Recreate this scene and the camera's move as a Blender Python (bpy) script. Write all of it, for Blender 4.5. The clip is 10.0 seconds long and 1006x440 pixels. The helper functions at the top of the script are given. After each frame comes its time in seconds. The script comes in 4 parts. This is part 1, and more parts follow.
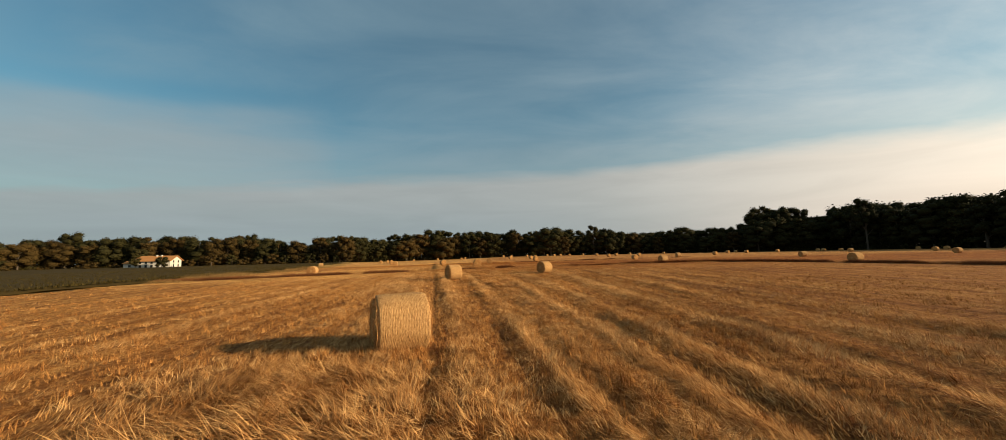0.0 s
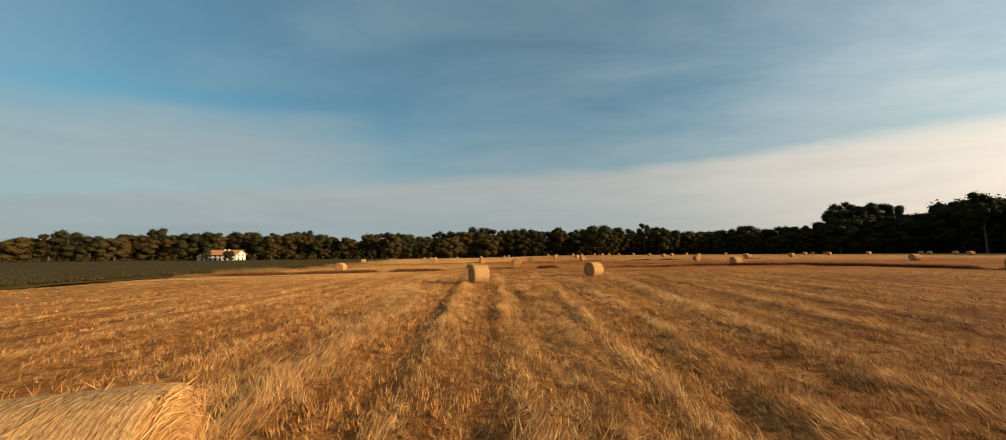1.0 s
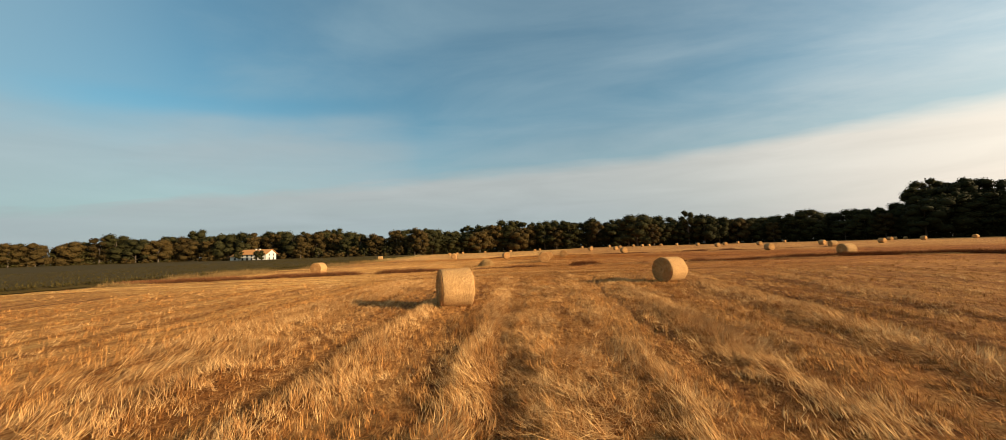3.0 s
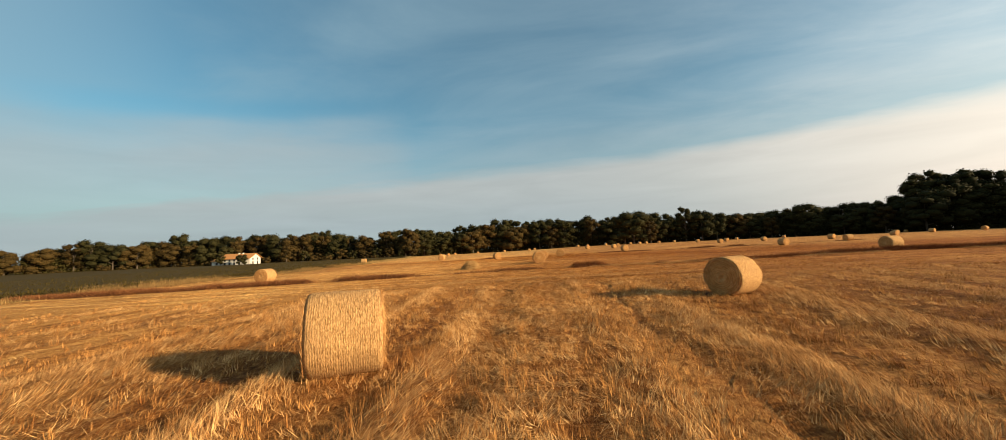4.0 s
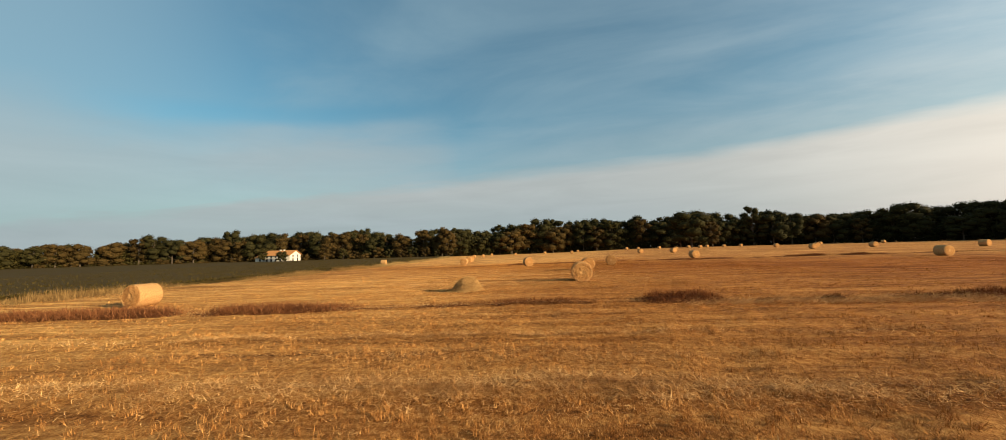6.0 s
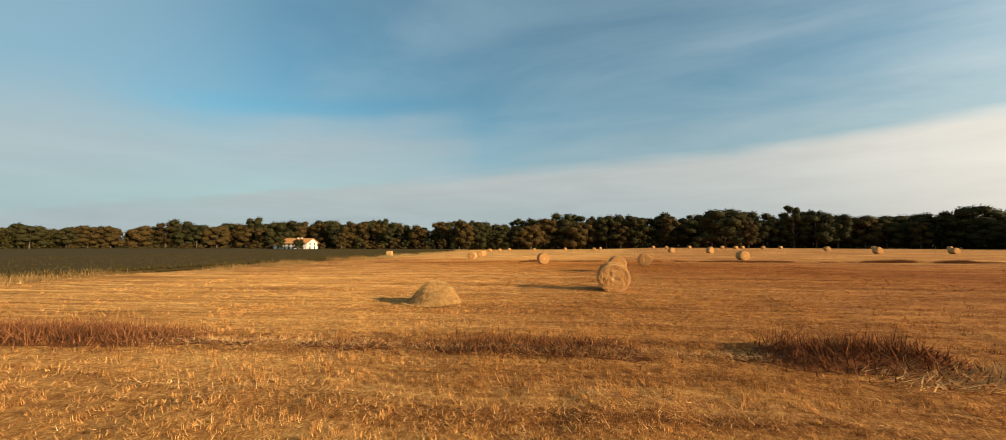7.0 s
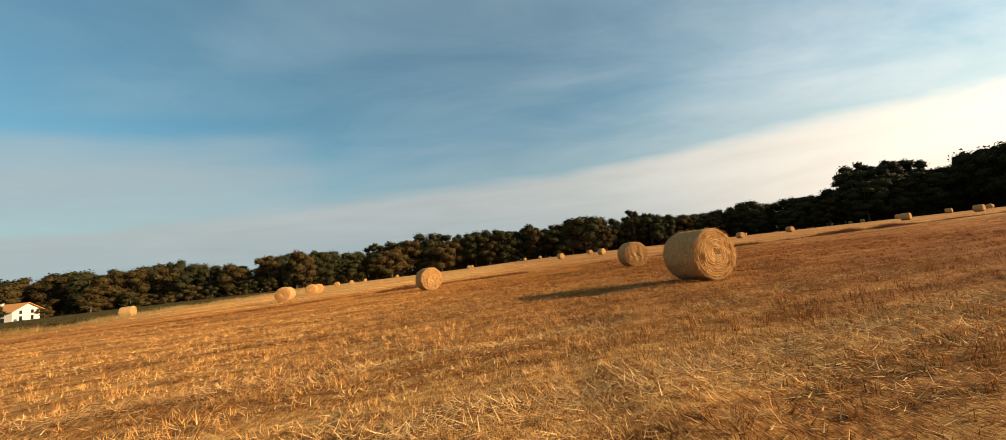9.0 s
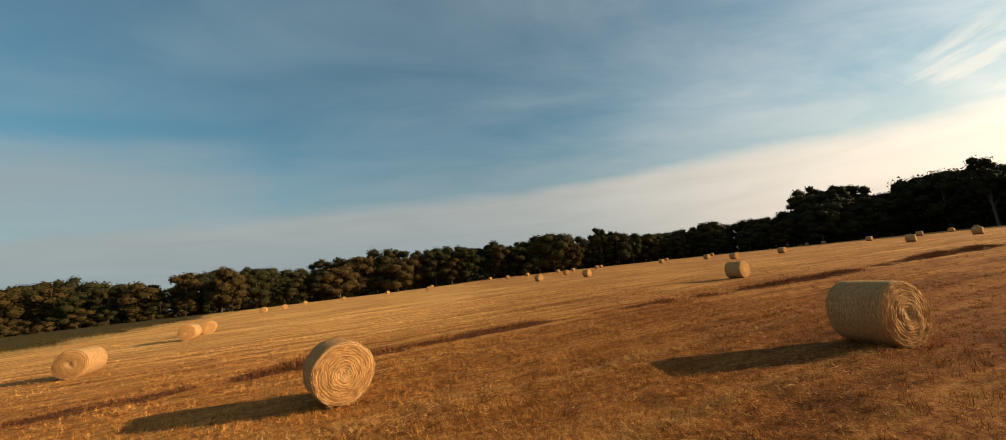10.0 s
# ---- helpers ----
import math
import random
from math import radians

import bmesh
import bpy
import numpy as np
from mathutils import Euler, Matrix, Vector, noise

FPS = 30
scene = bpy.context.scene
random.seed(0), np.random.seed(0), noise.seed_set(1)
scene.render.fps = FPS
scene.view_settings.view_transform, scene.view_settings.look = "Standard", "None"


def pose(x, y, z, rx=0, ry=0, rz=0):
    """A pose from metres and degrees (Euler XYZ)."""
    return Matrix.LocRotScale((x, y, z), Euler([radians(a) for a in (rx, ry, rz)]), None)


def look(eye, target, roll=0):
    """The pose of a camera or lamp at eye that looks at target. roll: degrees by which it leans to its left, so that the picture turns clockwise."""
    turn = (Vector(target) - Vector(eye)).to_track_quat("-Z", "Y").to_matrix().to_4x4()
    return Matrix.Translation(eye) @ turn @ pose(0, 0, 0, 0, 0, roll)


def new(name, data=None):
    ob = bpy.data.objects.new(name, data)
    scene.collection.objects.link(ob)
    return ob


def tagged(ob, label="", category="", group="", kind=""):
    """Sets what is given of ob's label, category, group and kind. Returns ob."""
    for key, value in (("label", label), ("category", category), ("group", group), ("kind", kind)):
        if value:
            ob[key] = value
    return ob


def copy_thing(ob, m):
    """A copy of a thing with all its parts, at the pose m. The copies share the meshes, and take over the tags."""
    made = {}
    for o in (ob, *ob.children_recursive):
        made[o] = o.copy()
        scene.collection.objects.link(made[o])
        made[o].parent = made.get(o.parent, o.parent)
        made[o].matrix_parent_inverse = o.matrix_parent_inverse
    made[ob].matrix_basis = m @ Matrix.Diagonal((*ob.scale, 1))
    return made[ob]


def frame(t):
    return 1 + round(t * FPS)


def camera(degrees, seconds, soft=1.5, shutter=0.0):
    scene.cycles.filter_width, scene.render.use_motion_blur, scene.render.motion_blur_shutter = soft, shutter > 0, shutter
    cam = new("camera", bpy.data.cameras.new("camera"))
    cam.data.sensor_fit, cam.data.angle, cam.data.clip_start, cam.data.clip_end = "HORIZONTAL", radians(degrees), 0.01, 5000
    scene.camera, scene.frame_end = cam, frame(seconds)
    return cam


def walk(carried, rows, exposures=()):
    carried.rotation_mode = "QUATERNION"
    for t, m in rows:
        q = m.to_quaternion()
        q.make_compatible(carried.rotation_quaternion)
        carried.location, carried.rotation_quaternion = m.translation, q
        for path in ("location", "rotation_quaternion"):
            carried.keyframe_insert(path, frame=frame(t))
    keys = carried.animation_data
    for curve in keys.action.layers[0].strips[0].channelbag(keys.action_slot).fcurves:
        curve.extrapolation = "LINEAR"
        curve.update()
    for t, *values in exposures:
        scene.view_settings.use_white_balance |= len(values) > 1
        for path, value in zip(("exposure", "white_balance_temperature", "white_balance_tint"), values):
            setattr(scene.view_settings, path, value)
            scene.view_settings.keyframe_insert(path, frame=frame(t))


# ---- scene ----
cam = camera(108.4, 10.0, soft=0.75)
PATH = [
    (0, (1.488, 1.93, 1.974), (1.466, 3.921, 2.168), -1.2),
    (0.5, (1.717, 5.375, 1.894), (1.567, 7.36, 2.09), -0.7),
    (1, (1.93, 8.369, 1.985), (1.658, 10.342, 2.173), -0.4),
    (1.5, (1.857, 11.556, 2.069), (1.497, 13.515, 2.244), -0.6),
    (2, (1.742, 14.718, 2.034), (1.327, 16.667, 2.2), -1.0),
    (2.5, (1.568, 17.799, 1.977), (1.123, 19.743, 2.137), -1.5),
    (4, (0.595, 27.631, 1.838), (0.181, 29.581, 1.994), -2.6),
    (4.5, (0.141, 31.068, 1.947), (-0.239, 33.025, 2.102), -2.6),
    (5, (-0.181, 34.599, 2.108), (-0.585, 36.551, 2.264), -2.5),
    (5.5, (-0.505, 38.22, 2.265), (-1.015, 40.147, 2.426), -2.3),
    (6, (-0.94, 41.938, 2.319), (-1.582, 43.825, 2.484), -1.6),
    (7.5, (-3.861, 54.571, 2.123), (-4.625, 56.414, 2.255), 0.4),
    (8, (-5.965, 59.595, 2.14), (-6.571, 61.497, 2.265), -2.7),
    (8.5, (-8.184, 65.444, 1.461), (-8.485, 67.414, 1.626), -5.2),
    (9, (-10.061, 71.769, 1.014), (-10.06, 73.756, 1.244), -6.4),
    (9.5, (-11.25, 78.195, 1.367), (-11.104, 80.169, 1.649), -6.6),
    (10, (-11.793, 84.852, 2.275), (-11.568, 86.817, 2.573), -6.1),
]
EXPOSURES = [(0, 0.45), (1.5, 0.65), (2.5, 0.75), (4.5, 0.8), (6, 0.75), (7, 0.85), (8, 0.95), (9, 0.8), (10, 0.45)]
walk(cam, [(t, look(eye, target, roll)) for t, eye, target, roll in PATH], exposures=EXPOSURES)

# ---- light: a low evening sun from the east of the plan, thin cirrus over a hazy sky ----
SUN_EL, SUN_AZ = 16.0, 97.0          # degrees; azimuth clockwise from +y
_a, _e = radians(SUN_AZ), radians(SUN_EL)
sun_way = Vector((math.sin(_a) * math.cos(_e), math.cos(_a) * math.cos(_e), math.sin(_e)))
sun = new("sun", bpy.data.lights.new("sun", "SUN"))
sun.data.energy, sun.data.angle, sun.data.color = 5.0, radians(0.6), (1.0, 0.80, 0.52)
sun.matrix_world = look(sun_way * 50, (0, 0, 0))


class Nodes:
    """Short hand for building a node tree."""

    def __init__(self, tree):
        self.tree = tree
        tree.nodes.clear()

    def put(self, value, socket):
        if isinstance(value, bpy.types.NodeSocket):
            self.tree.links.new(value, socket)
        elif value is not None:
            socket.default_value = value

    def add(self, kind, ins=None, **props):
        node = self.tree.nodes.new(kind)
        for key, value in props.items():
            setattr(node, key, value)
        for key, value in (ins or {}).items():
            self.put(value, node.inputs[key])
        return node

    def math(self, op, a, b=None, c=None, clamp=False):
        node = self.add("ShaderNodeMath", operation=op, use_clamp=clamp)
        for value, socket in zip((a, b, c), node.inputs):
            self.put(value, socket)
        return node.outputs[0]

    def vmath(self, op, a, b=None):
        node = self.add("ShaderNodeVectorMath", operation=op)
        for value, socket in zip((a, b), node.inputs):
            self.put(value, socket)
        return node.outputs[0]

    def mix(self, fac, a, b, blend="MIX"):
        node = self.add("ShaderNodeMix", data_type="RGBA", blend_type=blend)
        self.put(fac, node.inputs[0]), self.put(a, node.inputs[6]), self.put(b, node.inputs[7])
        return node.outputs[2]

    def noise(self, vector, scale, detail=4.0, rough=0.55, distortion=0.0):
        return self.add("ShaderNodeTexNoise", {"Vector": vector, "Scale": scale, "Detail": detail, "Roughness": rough, "Distortion": distortion}).outputs["Fac"]

    def step(self, value, low, high, to_low=0.0, to_high=1.0):
        node = self.add("ShaderNodeMapRange", {"Value": value, "From Min": low, "From Max": high, "To Min": to_low, "To Max": to_high}, interpolation_type="SMOOTHSTEP")
        return node.outputs["Result"]

    def xyz(self, x, y, z):
        return self.add("ShaderNodeCombineXYZ", {"X": x, "Y": y, "Z": z}).outputs[0]

    def split(self, vector):
        node = self.add("ShaderNodeSeparateXYZ", {"Vector": vector})
        return node.outputs[0], node.outputs[1], node.outputs[2]


def build_world():
    world = bpy.data.worlds.new("evening_sky")
    world.use_nodes = True
    scene.world = world
    n = Nodes(world.node_tree)
    sky = n.add("ShaderNodeTexSky", sky_type="NISHITA", sun_disc=False, sun_elevation=_e, sun_rotation=_a, air_density=1.2, dust_density=0.6, ozone_density=2.5)
    way = n.add("ShaderNodeTexCoord").outputs["Generated"]
    x, y, z = n.split(way)
    up = n.math("MAXIMUM", z, 0.0)
    el = n.math("MULTIPLY", n.math("ARCSINE", up), 57.2958)
    az = n.math("MULTIPLY", n.math("ARCTAN2", x, y), 57.2958)
    # cirrus seen in perspective on a high flat layer
    k = n.math("DIVIDE", 1.0, n.math("ADD", up, 0.10))
    flat = n.xyz(n.math("MULTIPLY", x, k), n.math("MULTIPLY", y, k), 0.0)
    turned = n.add("ShaderNodeMapping", {"Vector": flat, "Rotation": (0, 0, radians(-6)), "Scale": (0.50, 1.0, 1.0)}).outputs[0]
    wisps = n.noise(turned, 1.7, 8.0, 0.58, 0.5)
    broad = n.noise(turned, 0.6, 3.0, 0.5, 0.5)
    streak = n.step(n.math("ADD", n.math("MULTIPLY", wisps, 0.45), n.math("MULTIPLY", broad, 0.65)), 0.40, 0.78, 0.14, 0.76)
    # thinner veil over the north, where the sky is clearest
    clear = n.math("MULTIPLY", n.math("MULTIPLY", n.step(az, -34.0, -16.0), n.step(az, 52.0, 26.0)), n.step(el, 40.0, 26.0))
    streak = n.math("MULTIPLY", streak, n.math("MULTIPLY_ADD", clear, -0.12, 1.0))
    streak = n.math("MAXIMUM", streak, n.step(az, -42.0, -78.0, 0.0, 0.7))
    # the hazy sheet low over the horizon, with a soft upper edge that sinks to both sides
    ragged = n.math("SUBTRACT", n.noise(turned, 1.1, 5.0, 0.55, 0.4), 0.5)
    bow = n.math("SUBTRACT", az, 15.0)
    edge = n.math("ADD", n.math("MULTIPLY_ADD", n.math("MULTIPLY", bow, bow), -0.0011, 13.6), n.math("MULTIPLY", ragged, 5.0))
    over = n.math("SUBTRACT", edge, el)
    sheet = n.math("MAXIMUM", n.step(over, -1.6, 2.4, 0.0, 0.92), n.step(over, -8.0, 1.0, 0.0, 0.30))
    # a paler lobe of it that stands higher in the west
    top = n.math("ADD", n.math("MULTIPLY_ADD", n.math("MINIMUM", n.math("ADD", az, 50.0), 0.0), 0.16, 18.0), n.math("MULTIPLY", n.math("MAXIMUM", n.math("ADD", az, 29.0), 0.0), -0.55))
    lobe = n.math("SUBTRACT", n.math("MULTIPLY_ADD", ragged, 9.0, top), el)
    lobe = n.math("MULTIPLY", n.step(lobe, -4.0, 4.5, 0.0, 0.62), n.step(az, -8.0, -44.0))
    sheet = n.math("MAXIMUM", sheet, lobe)
    # a long clear rift between the lobe and the veil
    rift_at = n.math("ADD", n.math("MULTIPLY_ADD", az, 0.125, 25.1), n.math("MULTIPLY", ragged, 1.6))
    rift = n.math("MULTIPLY", n.step(n.math("ABSOLUTE", n.math("SUBTRACT", el, rift_at)), 2.1, 0.2), n.math("MULTIPLY", n.step(az, -74.0, -56.0), n.step(az, -20.0, -36.0)))
    keep = n.math("SUBTRACT", 1.0, n.math("MULTIPLY", rift, 0.65))
    streak, sheet = n.math("MULTIPLY", n.math("MULTIPLY", streak, keep), n.step(el, 75.0, 36.0, 0.1, 1.0)), n.math("MULTIPLY", sheet, keep)
    # torn bright cloud over the wood beside the sun
    shred = n.noise(n.xyz(n.math("MULTIPLY", az, 0.10), n.math("MULTIPLY_ADD", az, -0.12, n.math("MULTIPLY", el, 0.5)), 0.0), 0.9, 5.0, 0.6, 0.5)
    shred = n.math("MULTIPLY", n.step(shred, 0.46, 0.68, 0.0, 0.42), n.math("MULTIPLY", n.step(az, 53.0, 60.0), n.math("MULTIPLY", n.step(el, 8.0, 12.0), n.step(el, 21.0, 16.0))))
    sheet = n.math("MAXIMUM", sheet, shred)
    # sunlit haze is creamier and brighter towards the sun
    near_sun = n.math("POWER", n.math("MULTIPLY_ADD", n.vmath_dot(way, tuple(sun_way)), 0.5, 0.5), 5.0)
    tuft = n.math("MULTIPLY_ADD", n.noise(n.xyz(n.math("MULTIPLY", az, 0.035), n.math("MULTIPLY", el, 0.22), 0.0), 1.6, 5.0, 0.55, 0.6), 0.30, 0.85)
    haze = n.mix(near_sun, (3.9, 4.15, 4.1, 1), (19.5, 15.8, 12.0, 1))
    haze = n.mix(n.step(el, 10.0, 2.5, 0.0, 0.8), haze, n.mix(near_sun, (3.1, 3.7, 3.95, 1), (19.0, 13.6, 9.4, 1)))
    haze = n.mix(1.0, haze, n.xyz(tuft, tuft, tuft), "MULTIPLY")
    veil = n.mix(near_sun, (2.55, 3.75, 4.4, 1), (18.5, 16.6, 14.0, 1))
    blue = n.mix(1.0, sky.outputs[0], (0.66, 1.07, 1.03, 1), "MULTIPLY")
    colour = n.mix(sheet, n.mix(streak, blue, veil), haze)
    back = n.add("ShaderNodeBackground", {"Color": colour, "Strength": 0.069})
    n.tree.links.new(back.outputs[0], n.add("ShaderNodeOutputWorld").inputs[0])


def _dot(self, a, b):
    node = self.add("ShaderNodeVectorMath", operation="DOT_PRODUCT")
    self.put(a, node.inputs[0]), self.put(b, node.inputs[1])
    return node.outputs["Value"]


Nodes.vmath_dot = _dot
build_world()


# ---- materials ----
def material(name, build, bump=None):
    mat = bpy.data.materials.new(name)
    mat.use_nodes = True
    n = Nodes(mat.node_tree)
    bsdf = n.add("ShaderNodeBsdfPrincipled", {"Roughness": 0.9, "Specular IOR Level": 0.06})
    n.tree.links.new(bsdf.outputs[0], n.add("ShaderNodeOutputMaterial").inputs[0])
    build(n, bsdf)
    return mat


def add_bump(n, bsdf, height, strength, distance):
    n.put(n.add("ShaderNodeBump", {"Height": height, "Strength": strength, "Distance": distance}).outputs[0], bsdf.inputs["Normal"])


def object_xyz(n):
    return n.add("ShaderNodeTexCoord").outputs["Object"]


HEAD_SLOPE, HEAD_AT, CROSS_PITCH = 0.25, 46.0, 5.6    # rows run across beyond v = y - slope * x
ROW_Y = 8.0      # the near field's rows fan out; each is named by its x at this y


def row_vector(n, p):
    """(place across the rows, place along them), for both parts of the field."""
    x, y, z = n.split(p)
    d = n.math("SUBTRACT", y, ROW_Y)
    c1 = n.math("MULTIPLY_ADD", d, 0.20, x)
    c2 = n.math("DIVIDE", n.math("MULTIPLY_ADD", d, 0.236, x), n.math("MAXIMUM", n.math("MULTIPLY_ADD", d, 0.03, 1.0), 0.5))
    c3 = n.math("MULTIPLY_ADD", d, -0.034, x)
    c = n.mix(n.math("GREATER_THAN", c1, 1.2), n.xyz(c1, y, 0.0), n.xyz(c2, y, 0.0))
    c = n.mix(n.math("GREATER_THAN", n.split(c)[0], 9.0), c, n.xyz(c3, y, 0.0))
    v = n.math("MULTIPLY_ADD", x, -HEAD_SLOPE, y)
    return n.mix(n.step(v, HEAD_AT - 1, HEAD_AT + 1), c, n.xyz(v, x, 0.0))


def light_tint(n, p, c):
    """Fall of light tinted into the far straw: front-lit, paler and yellower on the side of the green crop, backlit and
    redder on the other.
    """
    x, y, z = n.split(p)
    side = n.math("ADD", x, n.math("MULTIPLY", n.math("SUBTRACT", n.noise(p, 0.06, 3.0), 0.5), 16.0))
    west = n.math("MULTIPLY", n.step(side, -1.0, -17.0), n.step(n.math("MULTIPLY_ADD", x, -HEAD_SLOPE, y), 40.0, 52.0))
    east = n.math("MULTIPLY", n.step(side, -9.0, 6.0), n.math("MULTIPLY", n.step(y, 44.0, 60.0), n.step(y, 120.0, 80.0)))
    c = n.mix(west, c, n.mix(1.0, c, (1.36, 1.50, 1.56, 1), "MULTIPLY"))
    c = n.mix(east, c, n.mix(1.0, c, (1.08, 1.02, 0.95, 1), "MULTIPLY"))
    # a darker, redder band across the field, then a paler tone beyond it
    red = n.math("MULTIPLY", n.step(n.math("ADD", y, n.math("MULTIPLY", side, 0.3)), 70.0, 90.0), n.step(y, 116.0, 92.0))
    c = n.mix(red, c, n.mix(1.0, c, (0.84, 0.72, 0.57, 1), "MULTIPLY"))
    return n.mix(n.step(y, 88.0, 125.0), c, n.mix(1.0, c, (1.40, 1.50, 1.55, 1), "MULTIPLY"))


def straw_ground(n, bsdf):
    p = object_xyz(n)
    a, b, _ = n.split(row_vector(n, p))
    a = n.math("ADD", a, n.math("MULTIPLY", n.math("SUBTRACT", n.noise(p, 0.35, 3.0), 0.5), 0.7))
    lines = n.noise(n.xyz(a, n.math("MULTIPLY", b, 0.05), 0.0), 1.3, 5.0, 0.7)
    # lying straws in three mixed directions
    mats = []
    for turn, seed in ((12, 0.0), (55, 7.3), (-38, 19.1)):
        q = n.add("ShaderNodeMapping", {"Vector": p, "Rotation": (0, 0, radians(turn)), "Scale": (90.0, 17.0, 1.0), "Location": (seed, seed, 0)}).outputs[0]
        mats.append(n.noise(q, 1.0, 3.0, 0.65, 0.9))
    which = n.step(n.noise(p, 4.2, 2.0), 0.42, 0.58)
    which2 = n.step(n.noise(p, 6.1, 2.0), 0.45, 0.60)
    fibre = n.split(n.mix(which2, n.mix(which, n.xyz(mats[0], 0.0, 0.0), n.xyz(mats[1], 0.0, 0.0)), n.xyz(mats[2], 0.0, 0.0)))[0]
    patch = n.noise(p, 0.09, 4.0, 0.6)
    clump = n.noise(p, 7.0, 6.0, 0.78)
    tone = n.math("ADD", n.math("MULTIPLY", lines, 0.30), n.math("ADD", n.math("MULTIPLY", fibre, 0.40), n.math("ADD", n.math("MULTIPLY", patch, 0.10), n.math("MULTIPLY", clump, 0.28))))
    ramp = n.add("ShaderNodeValToRGB", {"Fac": tone})
    e = ramp.color_ramp.elements
    e[0].position, e[0].color = 0.44, (0.040, 0.0115, 0.0030, 1)
    e[1].position, e[1].color = 0.65, (0.640, 0.318, 0.096, 1)
    m = e.new(0.535)
    m.color = (0.260, 0.093, 0.022, 1)
    x, y, _ = n.split(p)
    # ground tone raised beyond the headland and towards the crop, fading with distance
    short = n.math("MAXIMUM", n.step(n.math("MULTIPLY_ADD", x, -HEAD_SLOPE, y), 42.0, 50.0), n.step(x, -4.0, -11.0))
    short = n.math("MULTIPLY", n.math("MULTIPLY", short, n.step(y, 84.0, 62.0)), n.step(n.math("ADD", x, n.math("MULTIPLY", y, 0.1)), 16.0, 2.0))
    c = n.mix(short, ramp.outputs[0], n.mix(1.0, ramp.outputs[0], (1.22, 1.32, 1.32, 1), "MULTIPLY"))
    # front-lit and backlit tint laid over the ground colour
    n.put(light_tint(n, p, c), bsdf.inputs["Base Color"])
    add_bump(n, bsdf, n.math("MULTIPLY_ADD", fibre, 0.7, n.math("ADD", clump, n.noise(p, 22.0, 4.0, 0.75))), 1.0, 0.05)


def grass_ground(n, bsdf):
    p = object_xyz(n)
    n.put(n.mix(n.noise(p, 0.3, 5.0), (0.08, 0.055, 0.018, 1), (0.22, 0.13, 0.042, 1)), bsdf.inputs["Base Color"])
    add_bump(n, bsdf, n.noise(p, 8.0), 0.6, 0.1)


def blade_material(low, high, dark, lean=1.6):
    """Straws each of their own tone, most of them brown and a few pale, with darker stretches."""
    def build(n, bsdf):
        r = n.math("POWER", n.add("ShaderNodeNewGeometry").outputs["Random Per Island"], lean)
        p = object_xyz(n)
        a, b, _ = n.split(row_vector(n, p))
        streaks = n.noise(n.xyz(n.math("ADD", a, n.math("MULTIPLY", n.noise(p, 0.35, 2.0), 0.7)), n.math("MULTIPLY", b, 0.07), 0.0), 1.5, 4.0, 0.7)
        patch = n.math("ADD", n.math("MULTIPLY", n.noise(p, 0.9, 4.0, 0.65), 0.4), n.math("MULTIPLY", streaks, 0.6))
        clump = n.step(n.noise(p, 6.5, 3.0, 0.65), 0.36, 0.64)
        c = n.mix(n.math("ADD", n.math("MULTIPLY", r, 0.60), n.math("MULTIPLY", clump, 0.40)), low + (1,), high + (1,))
        # the straws take the same painted front-lit and backlit tint
        n.put(light_tint(n, p, n.mix(n.step(patch, 0.44, 0.62, 0.0, 0.6), c, dark + (1,))), bsdf.inputs["Base Color"])
        n.put(0.85, bsdf.inputs["Roughness"])
        n.put(0.03, bsdf.inputs["Specular IOR Level"])
    return build


def wrap_straw(n, bsdf):
    p = object_xyz(n)
    x, y, z = n.split(p)
    ang = n.math("ARCTAN2", y, z)
    around = n.xyz(n.math("MULTIPLY", x, 1.0), n.math("MULTIPLY", ang, 0.65), 0.0)
    strands = n.noise(n.xyz(n.math("MULTIPLY", x, 52.0), n.math("MULTIPLY", ang, 9.0), 0.0), 1.0, 4.0, 0.7, 1.2)
    net = n.math("SINE", n.math("MULTIPLY", n.math("ADD", x, n.math("MULTIPLY", n.noise(p, 2.0), 0.03)), 190.0))
    patch = n.noise(p, 2.2, 4.0, 0.6)
    r = n.add("ShaderNodeObjectInfo").outputs["Random"]
    c = n.mix(n.step(strands, 0.3, 0.7), (0.190, 0.080, 0.022, 1), (0.740, 0.410, 0.155, 1))
    c = n.mix(n.step(patch, 0.35, 0.75, 0.0, 0.40), c, (0.400, 0.210, 0.086, 1))
    c = n.mix(n.math("MULTIPLY", n.step(net, 0.65, 1.0), 0.20), c, (0.620, 0.430, 0.235, 1))
    c = n.mix(n.math("MULTIPLY", r, 0.18), c, (0.190, 0.112, 0.052, 1))
    n.put(c, bsdf.inputs["Base Color"])
    add_bump(n, bsdf, n.math("ADD", strands, n.math("MULTIPLY", net, 0.07)), 0.9, 0.02)


